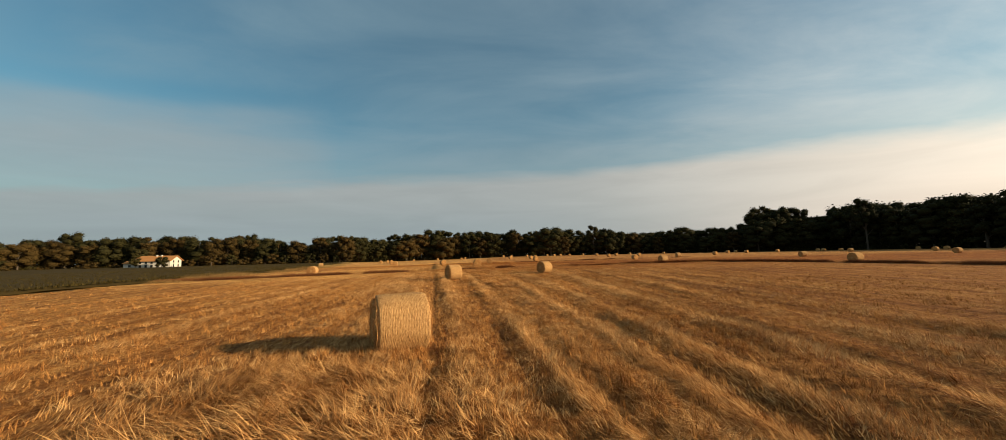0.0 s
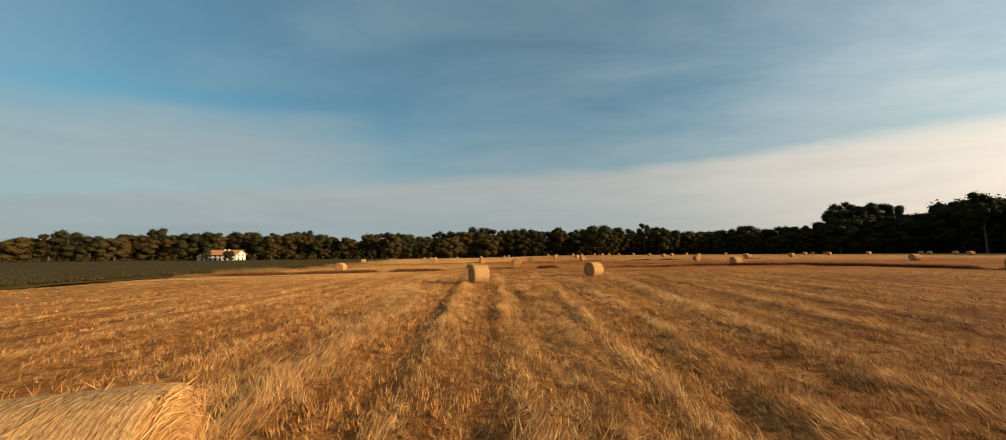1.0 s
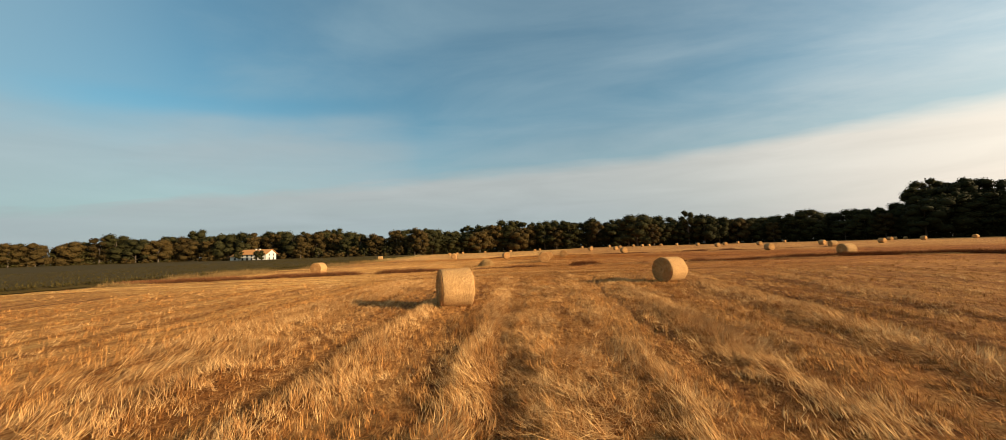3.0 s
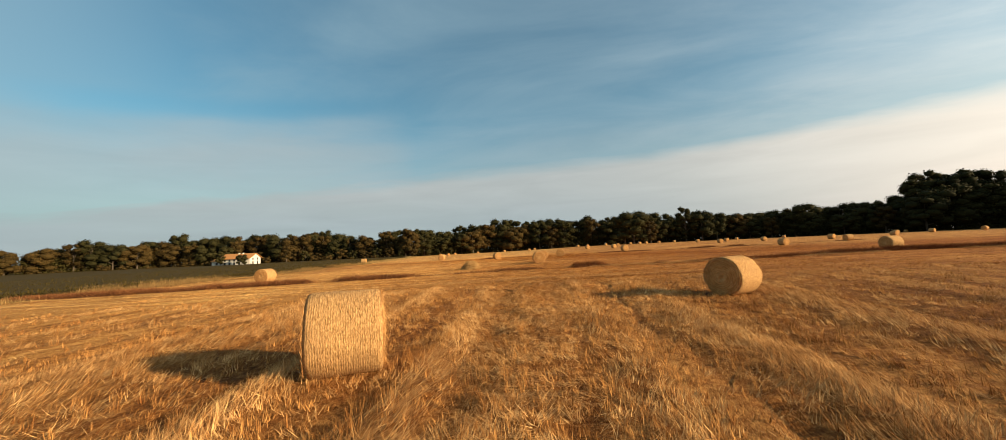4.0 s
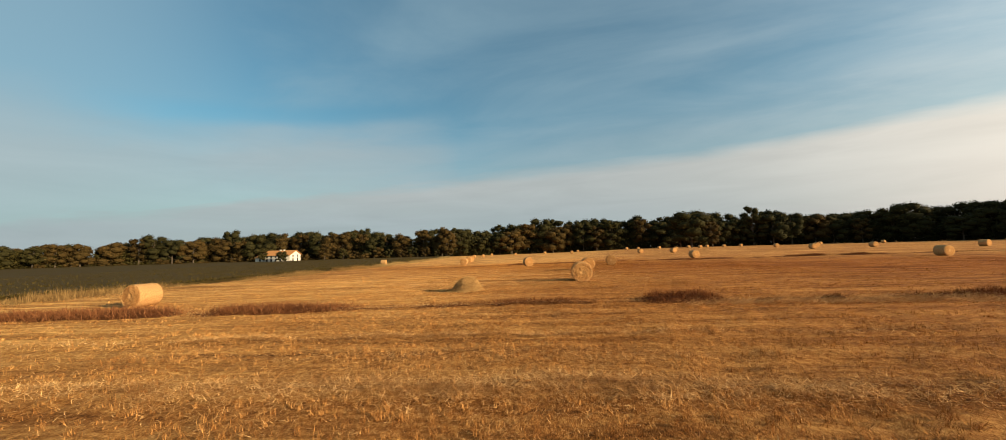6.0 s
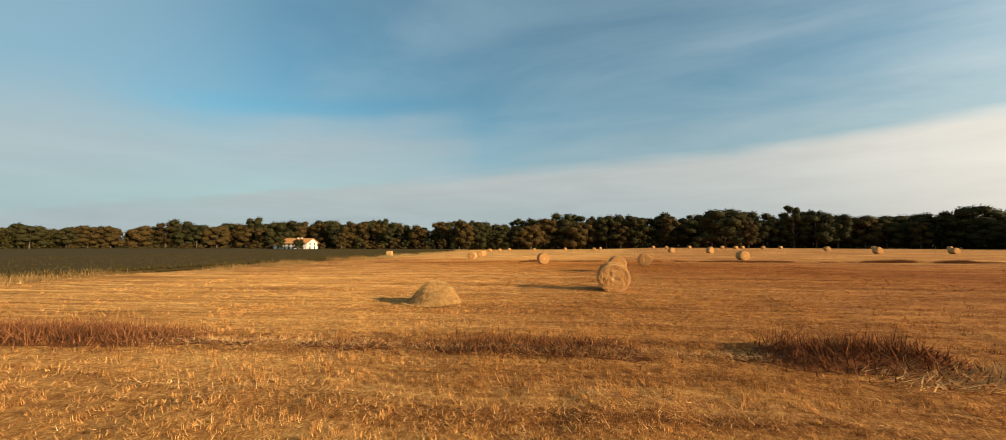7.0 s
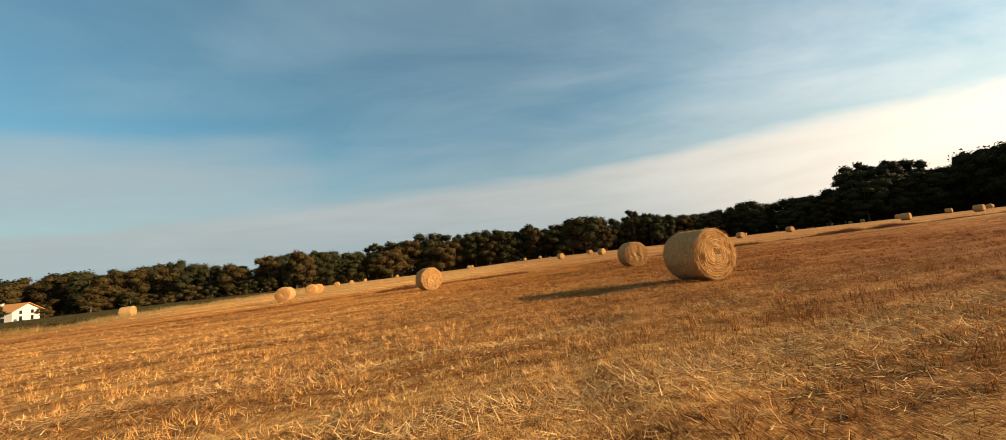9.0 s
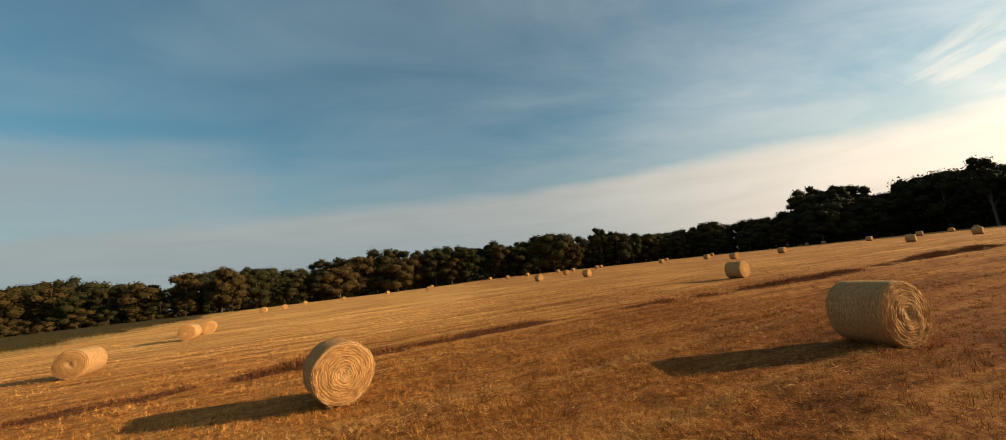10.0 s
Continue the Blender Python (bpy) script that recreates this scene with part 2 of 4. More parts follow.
def end_straw(n, bsdf):
    p = object_xyz(n)
    x, y, z = n.split(p)
    r = n.math("SQRT", n.math("ADD", n.math("MULTIPLY", y, y), n.math("MULTIPLY", z, z)))
    ang = n.math("ARCTAN2", y, z)
    coil = n.math("MULTIPLY_ADD", ang, 0.012, r)
    warp = n.math("MULTIPLY_ADD", n.noise(p, 5.0, 3.0), 0.09, coil)
    strands = n.noise(n.xyz(n.math("MULTIPLY", warp, 64.0), n.math("MULTIPLY", n.math("SINE", ang), 2.2), n.math("MULTIPLY", n.math("COSINE", ang), 2.2)), 1.0, 5.0, 0.7, 0.5)
    coarse = n.noise(n.xyz(n.math("MULTIPLY", warp, 13.0), n.math("SINE", ang), n.math("COSINE", ang)), 1.0, 3.0, 0.6)
    rings = n.math("SINE", n.math("MULTIPLY", n.math("MULTIPLY_ADD", n.noise(p, 3.0, 3.0), 0.05, warp), 105.0))
    heart = n.step(r, 0.22, 0.10)
    c = n.mix(n.step(strands, 0.20, 0.80), (0.270, 0.108, 0.029, 1), (0.660, 0.345, 0.118, 1))
    c = n.mix(n.step(coarse, 0.50, 0.72, 0.0, 0.30), c, (0.200, 0.084, 0.024, 1))
    c = n.mix(n.math("MULTIPLY", n.step(rings, 0.25, 1.0), n.step(strands, 0.65, 0.35, 0.05, 0.28)), c, (0.110, 0.042, 0.012, 1))
    c = n.mix(n.math("MULTIPLY", heart, 0.45), c, (0.640, 0.370, 0.145, 1))
    c = n.mix(n.math("MULTIPLY", n.step(r, 0.585, 0.625), 0.5), c, (0.680, 0.410, 0.175, 1))
    n.put(c, bsdf.inputs["Base Color"])
    add_bump(n, bsdf, n.math("ADD", n.math("MULTIPLY", rings, -0.12), n.math("ADD", strands, coarse)), 0.9, 0.03)


def foliage(low, high):
    def build(n, bsdf):
        r = n.add("ShaderNodeNewGeometry").outputs["Random Per Island"]
        o = n.add("ShaderNodeObjectInfo").outputs["Random"]
        c = n.mix(r, low + (1,), high + (1,))
        shade = n.step(n.add("ShaderNodeObjectInfo").outputs["Random"], 0.0, 1.0, 0.62, 1.25)
        c = n.mix(1.0, c, n.xyz(shade, shade, shade), "MULTIPLY")
        c = n.mix(n.math("MULTIPLY", n.math("POWER", o, 2.0), 0.5), c, tuple(0.75 * a + 0.25 * b for a, b in zip(high, (0.12, 0.065, 0.015))) + (1,))
        n.put(c, bsdf.inputs["Base Color"])
        n.put(0.75, bsdf.inputs["Roughness"])
    return build


def plain(colour, other, scale=3.0, rough=0.9, bump=0.2):
    def build(n, bsdf):
        p = object_xyz(n)
        a = n.noise(p, scale, 5.0, 0.6)
        b = n.noise(p, scale * 9, 3.0, 0.6)
        n.put(n.mix(n.math("ADD", n.math("MULTIPLY", a, 0.6), n.math("MULTIPLY", b, 0.4)), colour + (1,), other + (1,)), bsdf.inputs["Base Color"])
        n.put(rough, bsdf.inputs["Roughness"])
        add_bump(n, bsdf, b, bump, 0.02)
    return build


M_FIELD = material("straw_stubble_ground", straw_ground)
M_GRASS = material("rough_grass_ground", grass_ground)
M_STUBBLE = material("stubble", blade_material((0.150, 0.043, 0.009), (0.780, 0.372, 0.108), (0.120, 0.033, 0.007)))
M_STRAW = material("loose_straw", blade_material((0.300, 0.112, 0.028), (0.970, 0.565, 0.215), (0.220, 0.074, 0.018)))
M_WEED = material("dry_weeds", blade_material((0.090, 0.028, 0.011), (0.270, 0.100, 0.034), (0.062, 0.020, 0.009)))
M_BANK = material("matted_weeds", plain((0.048, 0.014, 0.006), (0.200, 0.073, 0.024), 5.0, 0.95, 1.0))
M_PACKED = material("packed_straw", plain((0.240, 0.118, 0.038), (0.600, 0.350, 0.125), 12.0, 0.9, 1.0))
M_HEAP = material("heaped_straw", blade_material((0.360, 0.185, 0.060), (0.840, 0.530, 0.210), (0.250, 0.118, 0.036)))
M_TALL = material("tall_dry_grass", blade_material((0.085, 0.044, 0.015), (0.310, 0.165, 0.058), (0.070, 0.038, 0.014)))
M_CROP = material("crop_leaves", foliage((0.038, 0.029, 0.007), (0.085, 0.058, 0.015)))
M_WRAP = material("bale_side", wrap_straw)
M_END = material("bale_end", end_straw)
M_LEAF = material("leaves", foliage((0.0135, 0.0145, 0.0038), (0.0430, 0.0365, 0.0105)))
M_LEAF_IN = material("close_leaves", plain((0.0121, 0.0121, 0.0041), (0.0459, 0.0378, 0.0135), 0.9, 0.9, 1.0))
M_DRY_IN = material("close_turning_leaves", plain((0.0216, 0.0156, 0.0048), (0.0792, 0.0468, 0.0132), 0.9, 0.9, 1.0))
M_LEAF_DRY = material("turning_leaves", foliage((0.0225, 0.0165, 0.0050), (0.0830, 0.0480, 0.0140)))
M_BARK = material("bark", plain((0.060, 0.043, 0.030), (0.136, 0.102, 0.072)))
M_PLASTER = material("white_plaster", plain((0.680, 0.611, 0.522), (0.561, 0.493, 0.405), 0.8))
M_TILE = material("roof_tiles", plain((0.391, 0.151, 0.048), (0.510, 0.247, 0.088), 1.2, 0.9, 0.6))
M_WOOD = material("dark_shutters", plain((0.085, 0.051, 0.030), (0.136, 0.085, 0.051)))
M_STONE = material("grey_stone", plain((0.255, 0.230, 0.196), (0.357, 0.323, 0.281)))


def glass_build(n, bsdf):
    n.put((0.02, 0.025, 0.03, 1), bsdf.inputs["Base Color"])
    n.put(0.08, bsdf.inputs["Roughness"])
    n.put(0.6, bsdf.inputs["Specular IOR Level"])


M_GLASS = material("window_glass", glass_build)

# ---- helpers for meshes ----
rng = np.random.default_rng(7)


def part(name, bm, mat, parent=None, label=""):
    """Links a bmesh, or a finished mesh, as one mesh object under a thing."""
    if isinstance(bm, bmesh.types.BMesh):
        me = bpy.data.meshes.new(name)
        bm.to_mesh(me)
        bm.free()
    else:
        me = bm
    if mat and not me.materials:
        me.materials.append(mat)
    ob = new(name, me)
    ob.parent = parent
    if label:
        tagged(ob, label)
    return ob


def thing(name, at, label, category, group="", rz=0.0):
    ob = new(name)
    ob.empty_display_size = 0.2
    ob.matrix_basis = pose(*at, 0, 0, rz)
    return tagged(ob, label, category, group)


def mesh_of(name, verts, faces, smooth=False):
    """A mesh from numpy arrays; faces all of one size."""
    me = bpy.data.meshes.new(name)
    faces = np.asarray(faces, dtype=np.int32)
    k = faces.shape[1]
    me.vertices.add(len(verts))
    me.vertices.foreach_set("co", np.asarray(verts, dtype=np.float32).ravel())
    me.loops.add(faces.size)
    me.loops.foreach_set("vertex_index", faces.ravel())
    me.polygons.add(len(faces))
    me.polygons.foreach_set("loop_start", np.arange(0, faces.size, k, dtype=np.int32))
    if smooth:
        me.polygons.foreach_set("use_smooth", np.ones(len(faces), dtype=bool))
    me.update(calc_edges=True)
    return me


def lattice(ix, iy, seed):
    h = (ix.astype(np.int64) * 374761393 + iy.astype(np.int64) * 668265263 + seed * 974711) & 0x7FFFFFFF
    h = ((h ^ (h >> 13)) * 1274126177) & 0x7FFFFFFF
    return ((h ^ (h >> 16)) & 0xFFFF) / 65535.0


def vnoise(x, y, scale, seed=0):
    """Smooth value noise, 0 to 1."""
    x, y = np.asarray(x, float) * scale, np.asarray(y, float) * scale
    ix, iy = np.floor(x), np.floor(y)
    fx, fy = x - ix, y - iy
    fx, fy = fx * fx * (3 - 2 * fx), fy * fy * (3 - 2 * fy)
    a, b = lattice(ix, iy, seed), lattice(ix + 1, iy, seed)
    c, d = lattice(ix, iy + 1, seed), lattice(ix + 1, iy + 1, seed)
    return (a * (1 - fx) + b * fx) * (1 - fy) + (c * (1 - fx) + d * fx) * fy


def smooth(x, a, b):
    t = np.clip((np.asarray(x, float) - a) / (b - a), 0, 1)
    return t * t * (3 - 2 * t)


# ---- the lie of the land ----
def land(x, y):
    """The broad fall of the ground: down to the green field, slightly up to the far woods."""
    x, y = np.asarray(x, float), np.asarray(y, float)
    left = -1.0 * (1 - np.exp(-np.maximum(0, -x - 5) / 60))
    right = 0.8 * smooth(0.6 * x + y, 90, 260) * smooth(x, -60, 20)
    return left + right


PALE_ROWS = [(-13.5, 0.5), (-9.2, 0.45), (-7.4, 0.4), (-3.2, 0.7), (-2.0, 0.5), (-0.9, 0.5), (1.0, 0.3), (2.4, 0.2), (3.3, 0.45), (4.2, 0.2), (5.35, 0.3), (7.25, 0.35), (9.7, 0.4), (12.5, 0.5), (16.0, 0.6)]
GROOVES = [(-11.2, 0.10), (-5.4, 0.09), (0.3, 0.09), (1.9, 0.045), (4.8, 0.05), (7.95, 0.08), (11.0, 0.12), (14.2, 0.15)]


CROSS_ROWS = [(48.5, 0.5), (52.5, 0.2), (58.4, 0.25), (67.3, 0.25), (69.8, 0.7), (72.2, 0.3), (76.9, 0.5), (79.5, 0.25), (85.8, 0.10), (88.5, 0.15), (92.4, 0.2), (95.6, 0.2), (108.0, 0.3), (114.0, 0.3)]
CROSS_GROOVES = [(50.0, 0.2), (56.0, 0.2), (63.3, 0.15), (68.3, 0.25), (75.7, 0.35), (78.3, 0.2), (83.0, 0.2), (90.5, 0.25), (94.0, 0.2), (98.0, 0.2)]


def row_at(x, y):
    """Which row of the near field a place lies on."""
    d = np.asarray(y, float) - ROW_Y
    c1, c3 = x + 0.20 * d, x - 0.034 * d
    c2 = (x + 0.236 * d) / np.maximum(1 + 0.03 * d, 0.5)
    c = np.where(c1 > 1.2, c2, c1)
    c = np.where(c > 9.0, c3, c)
    return c + 0.30 * (vnoise(x, y, 0.16, 3) - 0.5) + 0.22 * (vnoise(x, y, 0.9, 4) - 0.5)


def humps(c, rows):
    total = np.zeros_like(c)
    for at, wide in rows:
        total += np.exp(-((c - at) / wide) ** 2)
    return np.minimum(total, 1.0)


def cross(x, y):
    v = y - HEAD_SLOPE * x + 0.7 * (vnoise(x, y, 0.10, 5) - 0.5) + 0.3 * (vnoise(x, y, 0.6, 6) - 0.5)
    return v - CROSS_PITCH * np.round(v / CROSS_PITCH)


def rows_of(x, y):
    """How much straw lies in a row (0 to 1), how deep a groove runs, and whether the rows run across there."""
    far = (y - HEAD_SLOPE * x) > HEAD_AT
    c, d = row_at(x, y), cross(x, y)
    v = y - HEAD_SLOPE * x + 0.5 * (vnoise(x, y, 0.10, 5) - 0.5) + 0.35 * (vnoise(x, y, 0.7, 6) - 0.5)
    pale = np.where(far, np.maximum(humps(v, CROSS_ROWS), 0.22 * np.exp(-(d / 0.4) ** 2)), humps(c, PALE_ROWS))
    groove = np.where(far, 0.45 * humps(v, CROSS_GROOVES), humps(c, GROOVES))
    groove = groove * smooth(vnoise(np.where(far, x, y) * 0.10, c * 0.9, 1.0, 21) * 0.6 + vnoise(x, y, 0.8, 22) * 0.4, 0.30, 0.62)
    pale = pale * (np.where(far, 0.6, 0.35) + np.where(far, 0.4, 0.65) * smooth(vnoise(np.where(far, x, y) * 0.13, c * 0.8, 1.0, 23), 0.2, 0.6))
    return pale, groove, far


def relief(x, y):
    """Swaths, wheel tracks and clods."""
    x, y = np.asarray(x, float), np.asarray(y, float)
    pale, groove, far = rows_of(x, y)
    rough = 0.4 + 1.2 * vnoise(x, y, 0.45, 8)
    clods = 0.06 * (vnoise(x, y, 1.1, 9) - 0.5) + 0.06 * (vnoise(x, y, 2.2, 10) - 0.5)
    across, along_row = np.where(far, y - HEAD_SLOPE * x, row_at(x, y)), np.where(far, x, y)
    thin = 0.04 * (vnoise(across * 2.1, along_row * 0.10, 1.0, 18) - 0.5)
    return np.where(far, 0.05, 0.055) * pale * rough - 0.08 * groove + thin + clods


def ground_z(x, y):
    x, y = np.asarray(x, float), np.asarray(y, float)
    inside = smooth(y, -30, -10) * (1 - smooth(y, 125, 160)) * (1 - smooth(np.abs(x), 50, 75))
    return land(x, y) + relief(x, y) * inside


BORDER = [(-30, -400), (-33, -10), (-38, 30), (-42, 48), (-45, 70), (-50, 90), (-56, 112), (-65, 140), (-76, 170), (-100, 232), (-110, 262)]


def border_x(y):
    ys, xs = zip(*[(b, a) for a, b in BORDER])
    return np.interp(y, ys, xs)


def axis_values(fine_low, fine_high, fine, low, high, grow=1.18):
    values = list(np.arange(fine_low, fine_high + fine / 2, fine))
    s, a = fine, values[0]
    while a > low:
        s *= grow
        a = max(a - s, low)
        values.insert(0, a)
    s, a = fine, values[-1]
    while a < high:
        s *= grow
        a = min(a + s, high)
        values.append(a)
    return np.array(values)


def build_ground():
    xs = axis_values(-16, 11, 0.17, -3000, 3000, 1.08)
    ys = axis_values(3, 102, 0.36, -3000, 3000, 1.08)
    gx, gy = np.meshgrid(xs, ys)
    verts = np.stack([gx, gy, ground_z(gx, gy)], -1).reshape(-1, 3)
    nx, ny = len(xs), len(ys)
    i = (np.arange(ny - 1)[:, None] * nx + np.arange(nx - 1)[None]).ravel()
    faces = np.stack([i, i + 1, i + 1 + nx, i + nx], -1)
    me = mesh_of("ground", verts, faces, smooth=True)
    me.materials.append(M_FIELD), me.materials.append(M_GRASS)
    cx, cy = verts[faces].mean(1)[:, 0], verts[faces].mean(1)[:, 1]
    out = (cx < border_x(cy)) | (cx > 205) | (cy > 340) | (cy < -150)
    me.polygons.foreach_set("material_index", out.astype(np.int32))
    ob = new("ground", me)
    tagged(ob, "golden harvested straw field with rows of stubble", "field", kind="structure")


build_ground()


# ---- straw and stubble ----
LANE = [(1.5, 0), (1.9, 8), (1.7, 16), (0.6, 27), (-0.9, 42), (-3.9, 54), (-6, 60), (-10, 72), (-11.8, 85), (-12, 125)]


def lane_x(y):
    xs, ys = zip(*LANE)
    return np.interp(y, ys, xs)


def blades(name, mat, x, y, length, lean, turn, width, label, category, lift=0.0):
    """Thin straws, one tapered sliver each, standing or lying on the ground. lean: degrees from upright, turn: its heading."""
    z = ground_z(x, y) + lift
    a, t = np.radians(lean), np.radians(turn)
    way = np.stack([np.sin(a) * np.cos(t), np.sin(a) * np.sin(t), np.cos(a)], -1)
    s = t + np.pi / 2 + rng.normal(0, 0.55, len(x))
    side = np.stack([np.cos(s), np.sin(s), rng.normal(0, 0.15, len(x))], -1)
    base = np.stack([x, y, z], -1)
    tip = base + way * length[:, None]
    w = side * (width / 2)[:, None]
    verts = np.stack([base - w, base + w, tip], 1).reshape(-1, 3)
    faces = np.arange(len(verts), dtype=np.int32).reshape(-1, 3)
    me = mesh_of(name, verts, faces)
    me.materials.append(mat)
    ob = new(name, me)
    return tagged(ob, label, category, kind="stuff")


def scatter(count, reach_low, reach_high, y_low=2.0, y_high=125.0):
    """Places beside the lane between two distances from it."""
    y = rng.uniform(y_low, y_high, count)
    x = lane_x(y) + rng.choice([-1, 1], count) * rng.uniform(reach_low, reach_high, count)
    keep = x > border_x(y) + 0.5
    return x[keep], y[keep]


def tufted(bands, size=18, spread=0.08):
    """Places in tufts, with each tuft's heading, lean and a wideness that grows away from the lane."""
    out = []
    for low, high, count, wide, y_low, y_high in bands:
        x, y = scatter(count // size, low, high, y_low, y_high)
        n = len(x)
        head, lean = rng.uniform(0, 1, n), rng.uniform(0, 1, n)
        k = np.repeat(np.arange(n), size)
        m = len(k)
        out.append(np.stack([x[k] + rng.normal(0, spread * wide, m), y[k] + rng.normal(0, spread * wide, m), head[k], lean[k], np.full(m, wide), k * 1.0]))
    return np.concatenate(out, 1)


def row_heading(x, y):
    """The way the near rows run, in degrees: the stubble is combed along it."""
    d = y - ROW_Y
    c1 = x + 0.20 * d
    c2 = (x + 0.236 * d) / np.maximum(1 + 0.03 * d, 0.5)
    slope = np.where(c1 > 1.2, np.where(c2 > 9.0, 0.034, 0.03 * c2 - 0.236), -0.20)
    return np.degrees(np.arctan2(1.0, slope))


def build_straw():
    """Cut stubble everywhere, long and combed along the near rows, short beyond them; and straw lying loose, thickest along the swaths."""
    bands = [(0, 5, 760000, 1.0, 3.5, 100), (5, 11, 560000, 1.1, 3.5, 104), (11, 24, 380000, 1.4, 4, 110), (24, 50, 120000, 2.4, 6, 125), (0, 14, 40000, 2.0, 103, 125)]
    x, y, head, lean, wide, _ = tufted(bands, size=12, spread=0.032)
    pale, groove, far = rows_of(x, y)
    across = np.where(far, y - HEAD_SLOPE * x, row_at(x, y))
    along_row = np.where(far, x, y)
    lined = vnoise(across * 3.2, along_row * 0.12, 1.0, 12)
    dense = np.where(far, 0.58, 0.40) + np.where(far, 0.25, 0.30) * smooth(lined, 0.2, 0.8)
    keep = rng.uniform(0, 1, len(x)) < dense * (1 - 0.85 * groove) * (1 - np.where(far, 0.4, 0.2) * pale)
    x, y, head, lean, wide, far, lined, pale = x[keep], y[keep], head[keep], lean[keep], wide[keep], far[keep], lined[keep], pale[keep]
    n = len(x)
    tall = np.where(far, 0.100, 0.120 + 0.07 * pale) * (0.75 + 0.45 * lined) * (0.65 + 0.7 * vnoise(x, y, 1.3, 14))
    turn = np.where(far, 360 * head + rng.normal(0, 24, n), row_heading(x, y) + 120 * (vnoise(x, y, 0.5, 19) - 0.5) + 150 * (head - 0.5) + rng.normal(0, 18, n))
    tilt = np.where(far, np.clip(15 + 50 * lean + rng.normal(0, 12, n), 2, 88), np.clip(18 + 46 * lean + rng.normal(0, 12, n), 2, 88))
    blades("stubble", M_STUBBLE, x, y, rng.uniform(0.6, 1.3, n) * tall, tilt, turn, rng.uniform(0.007, 0.012, n) * wide * np.where(far, 0.8, 1.0), "golden brown cut stubble standing in rows", "stubble", -0.01)
    bands = [(0, 5, 1150000, 1.0, 3.5, 100), (5, 11, 800000, 1.1, 3.5, 104), (11, 24, 520000, 1.4, 4, 110), (24, 50, 200000, 2.4, 6, 125), (0, 14, 60000, 2.0, 103, 125)]
    x, y, head, lean, wide, tuft = tufted(bands, size=14, spread=0.06)
    pale, groove, far = rows_of(x, y)
    patch = smooth(vnoise(x, y, 0.6, 15) * 0.5 + vnoise(x, y, 1.7, 16) * 0.5, 0.25, 0.70)
    swath = np.exp(-((x + 1.3) / 2.4) ** 2) * (1 - smooth(y + 0.25 * x, 7.0, 9.5))
    track = np.where(far, 0.0, np.exp(-((row_at(x, y) - 3.3) / 0.40) ** 2)) * smooth(y, 9, 14)
    chance = (np.where(far, 0.10, 0.06) + np.where(far, 0.05, 0.12) * patch + (np.where(far, 0.88, 0.72) + 0.45 * patch) * np.maximum(pale, swath) + 0.45 * track) * (1 - 0.8 * groove)
    keep = np.where(far, rng.uniform(0, 1, len(x)), lattice(tuft, wide * 10, 5)) < chance * 0.95
    x, y, head, lean, wide, far, pale, swath = x[keep], y[keep], head[keep], lean[keep], wide[keep], far[keep], pale[keep], swath[keep]
    n = len(x)
    x, y = x + np.where(far, rng.normal(0, 0.2, n), 0), y + np.where(far, rng.normal(0, 0.08, n), 0)
    swirl = 540 * vnoise(x, y, 0.55, 17) + 200 * (head - 0.5) + np.where(far, rng.uniform(0, 360, n), 0)
    combed = row_heading(x, y) + 150 * (vnoise(x, y, 0.7, 20) - 0.5) + 60 * (head - 0.5)
    middle = np.abs(row_at(x, y) - 3.3) < 0.55
    comb = np.where(far | middle | (rng.uniform(0, 1, n) < 0.25 + swath), swirl, combed)
    tilt = np.where(far | middle, 62 + 32 * lean, 50 + 36 * lean) + rng.normal(0, 9, n)
    reach = np.where(far, 0.42 + 0.40 * pale, 0.62 + 0.38 * np.maximum(pale, swath) + 0.45 * swath)
    blades("loose_straw", M_STRAW, x, y, rng.uniform(0.12, 0.34, n) * reach, np.clip(tilt, 12, 100), comb + rng.normal(0, 14, n),
           rng.uniform(0.006, 0.010, n) * wide * (1 + 0.35 * swath), "pale loose straw lying in swaths on stubble", "straw", rng.uniform(0, 0.07, n) * np.maximum(pale, 1.8 * swath) + 0.010)


def along(points, count, spread):
    """Places strewn along a line of the plan."""
    pts = np.array(points, float)
    seg = np.linalg.norm(np.diff(pts, axis=0), axis=1)
    s = np.concatenate([[0], np.cumsum(seg)])
    t = rng.uniform(0, s[-1], count)
    x, y = np.interp(t, s, pts[:, 0]), np.interp(t, s, pts[:, 1])
    return x + rng.normal(0, spread, count), y + rng.normal(0, spread, count), t


WEEDS_NEAR = [(-46, 46), (-29, 50.6), (-14, 55), (1, 59), (13, 61.8), (20, 64.5), (29, 69), (39, 69.5), (45, 65), (48, 56), (49.5, 46), (51, 34), (54, 10)]
WEEDS_FAR = [(-48, 90), (-28, 95), (-18.7, 98.8), (-9, 101.8), (9, 105.5), (21, 109.5), (37, 113.6), (60, 120)]


THICK_NEAR = [(-46, 0.8), (-29, 1.2), (-13.5, 1.1), (-12, 0.3), (-8.5, 0.3), (-7, 0.6), (-4, 0.5), (-2, 0.1), (-0.6, 0.2), (0, 1.2), (2, 1.2), (3, 0.15), (6, 0.2), (7, 0.6), (8.5, 0.2), (11, 0.7), (12.5, 1.1), (13.5, 0.6), (17, 0.8), (19, 1.3), (24, 1.3), (56, 1.3)]
THICK_FAR = [(-48, 0.15), (-28, 0.25), (-20, 0.4), (-18, 1.0), (-16, 0.8), (-14, 0.5), (6, 0.6), (14, 0.55), (22, 0.7), (24, 1.1), (33, 1.2), (36, 0.4), (60, 0.4)]


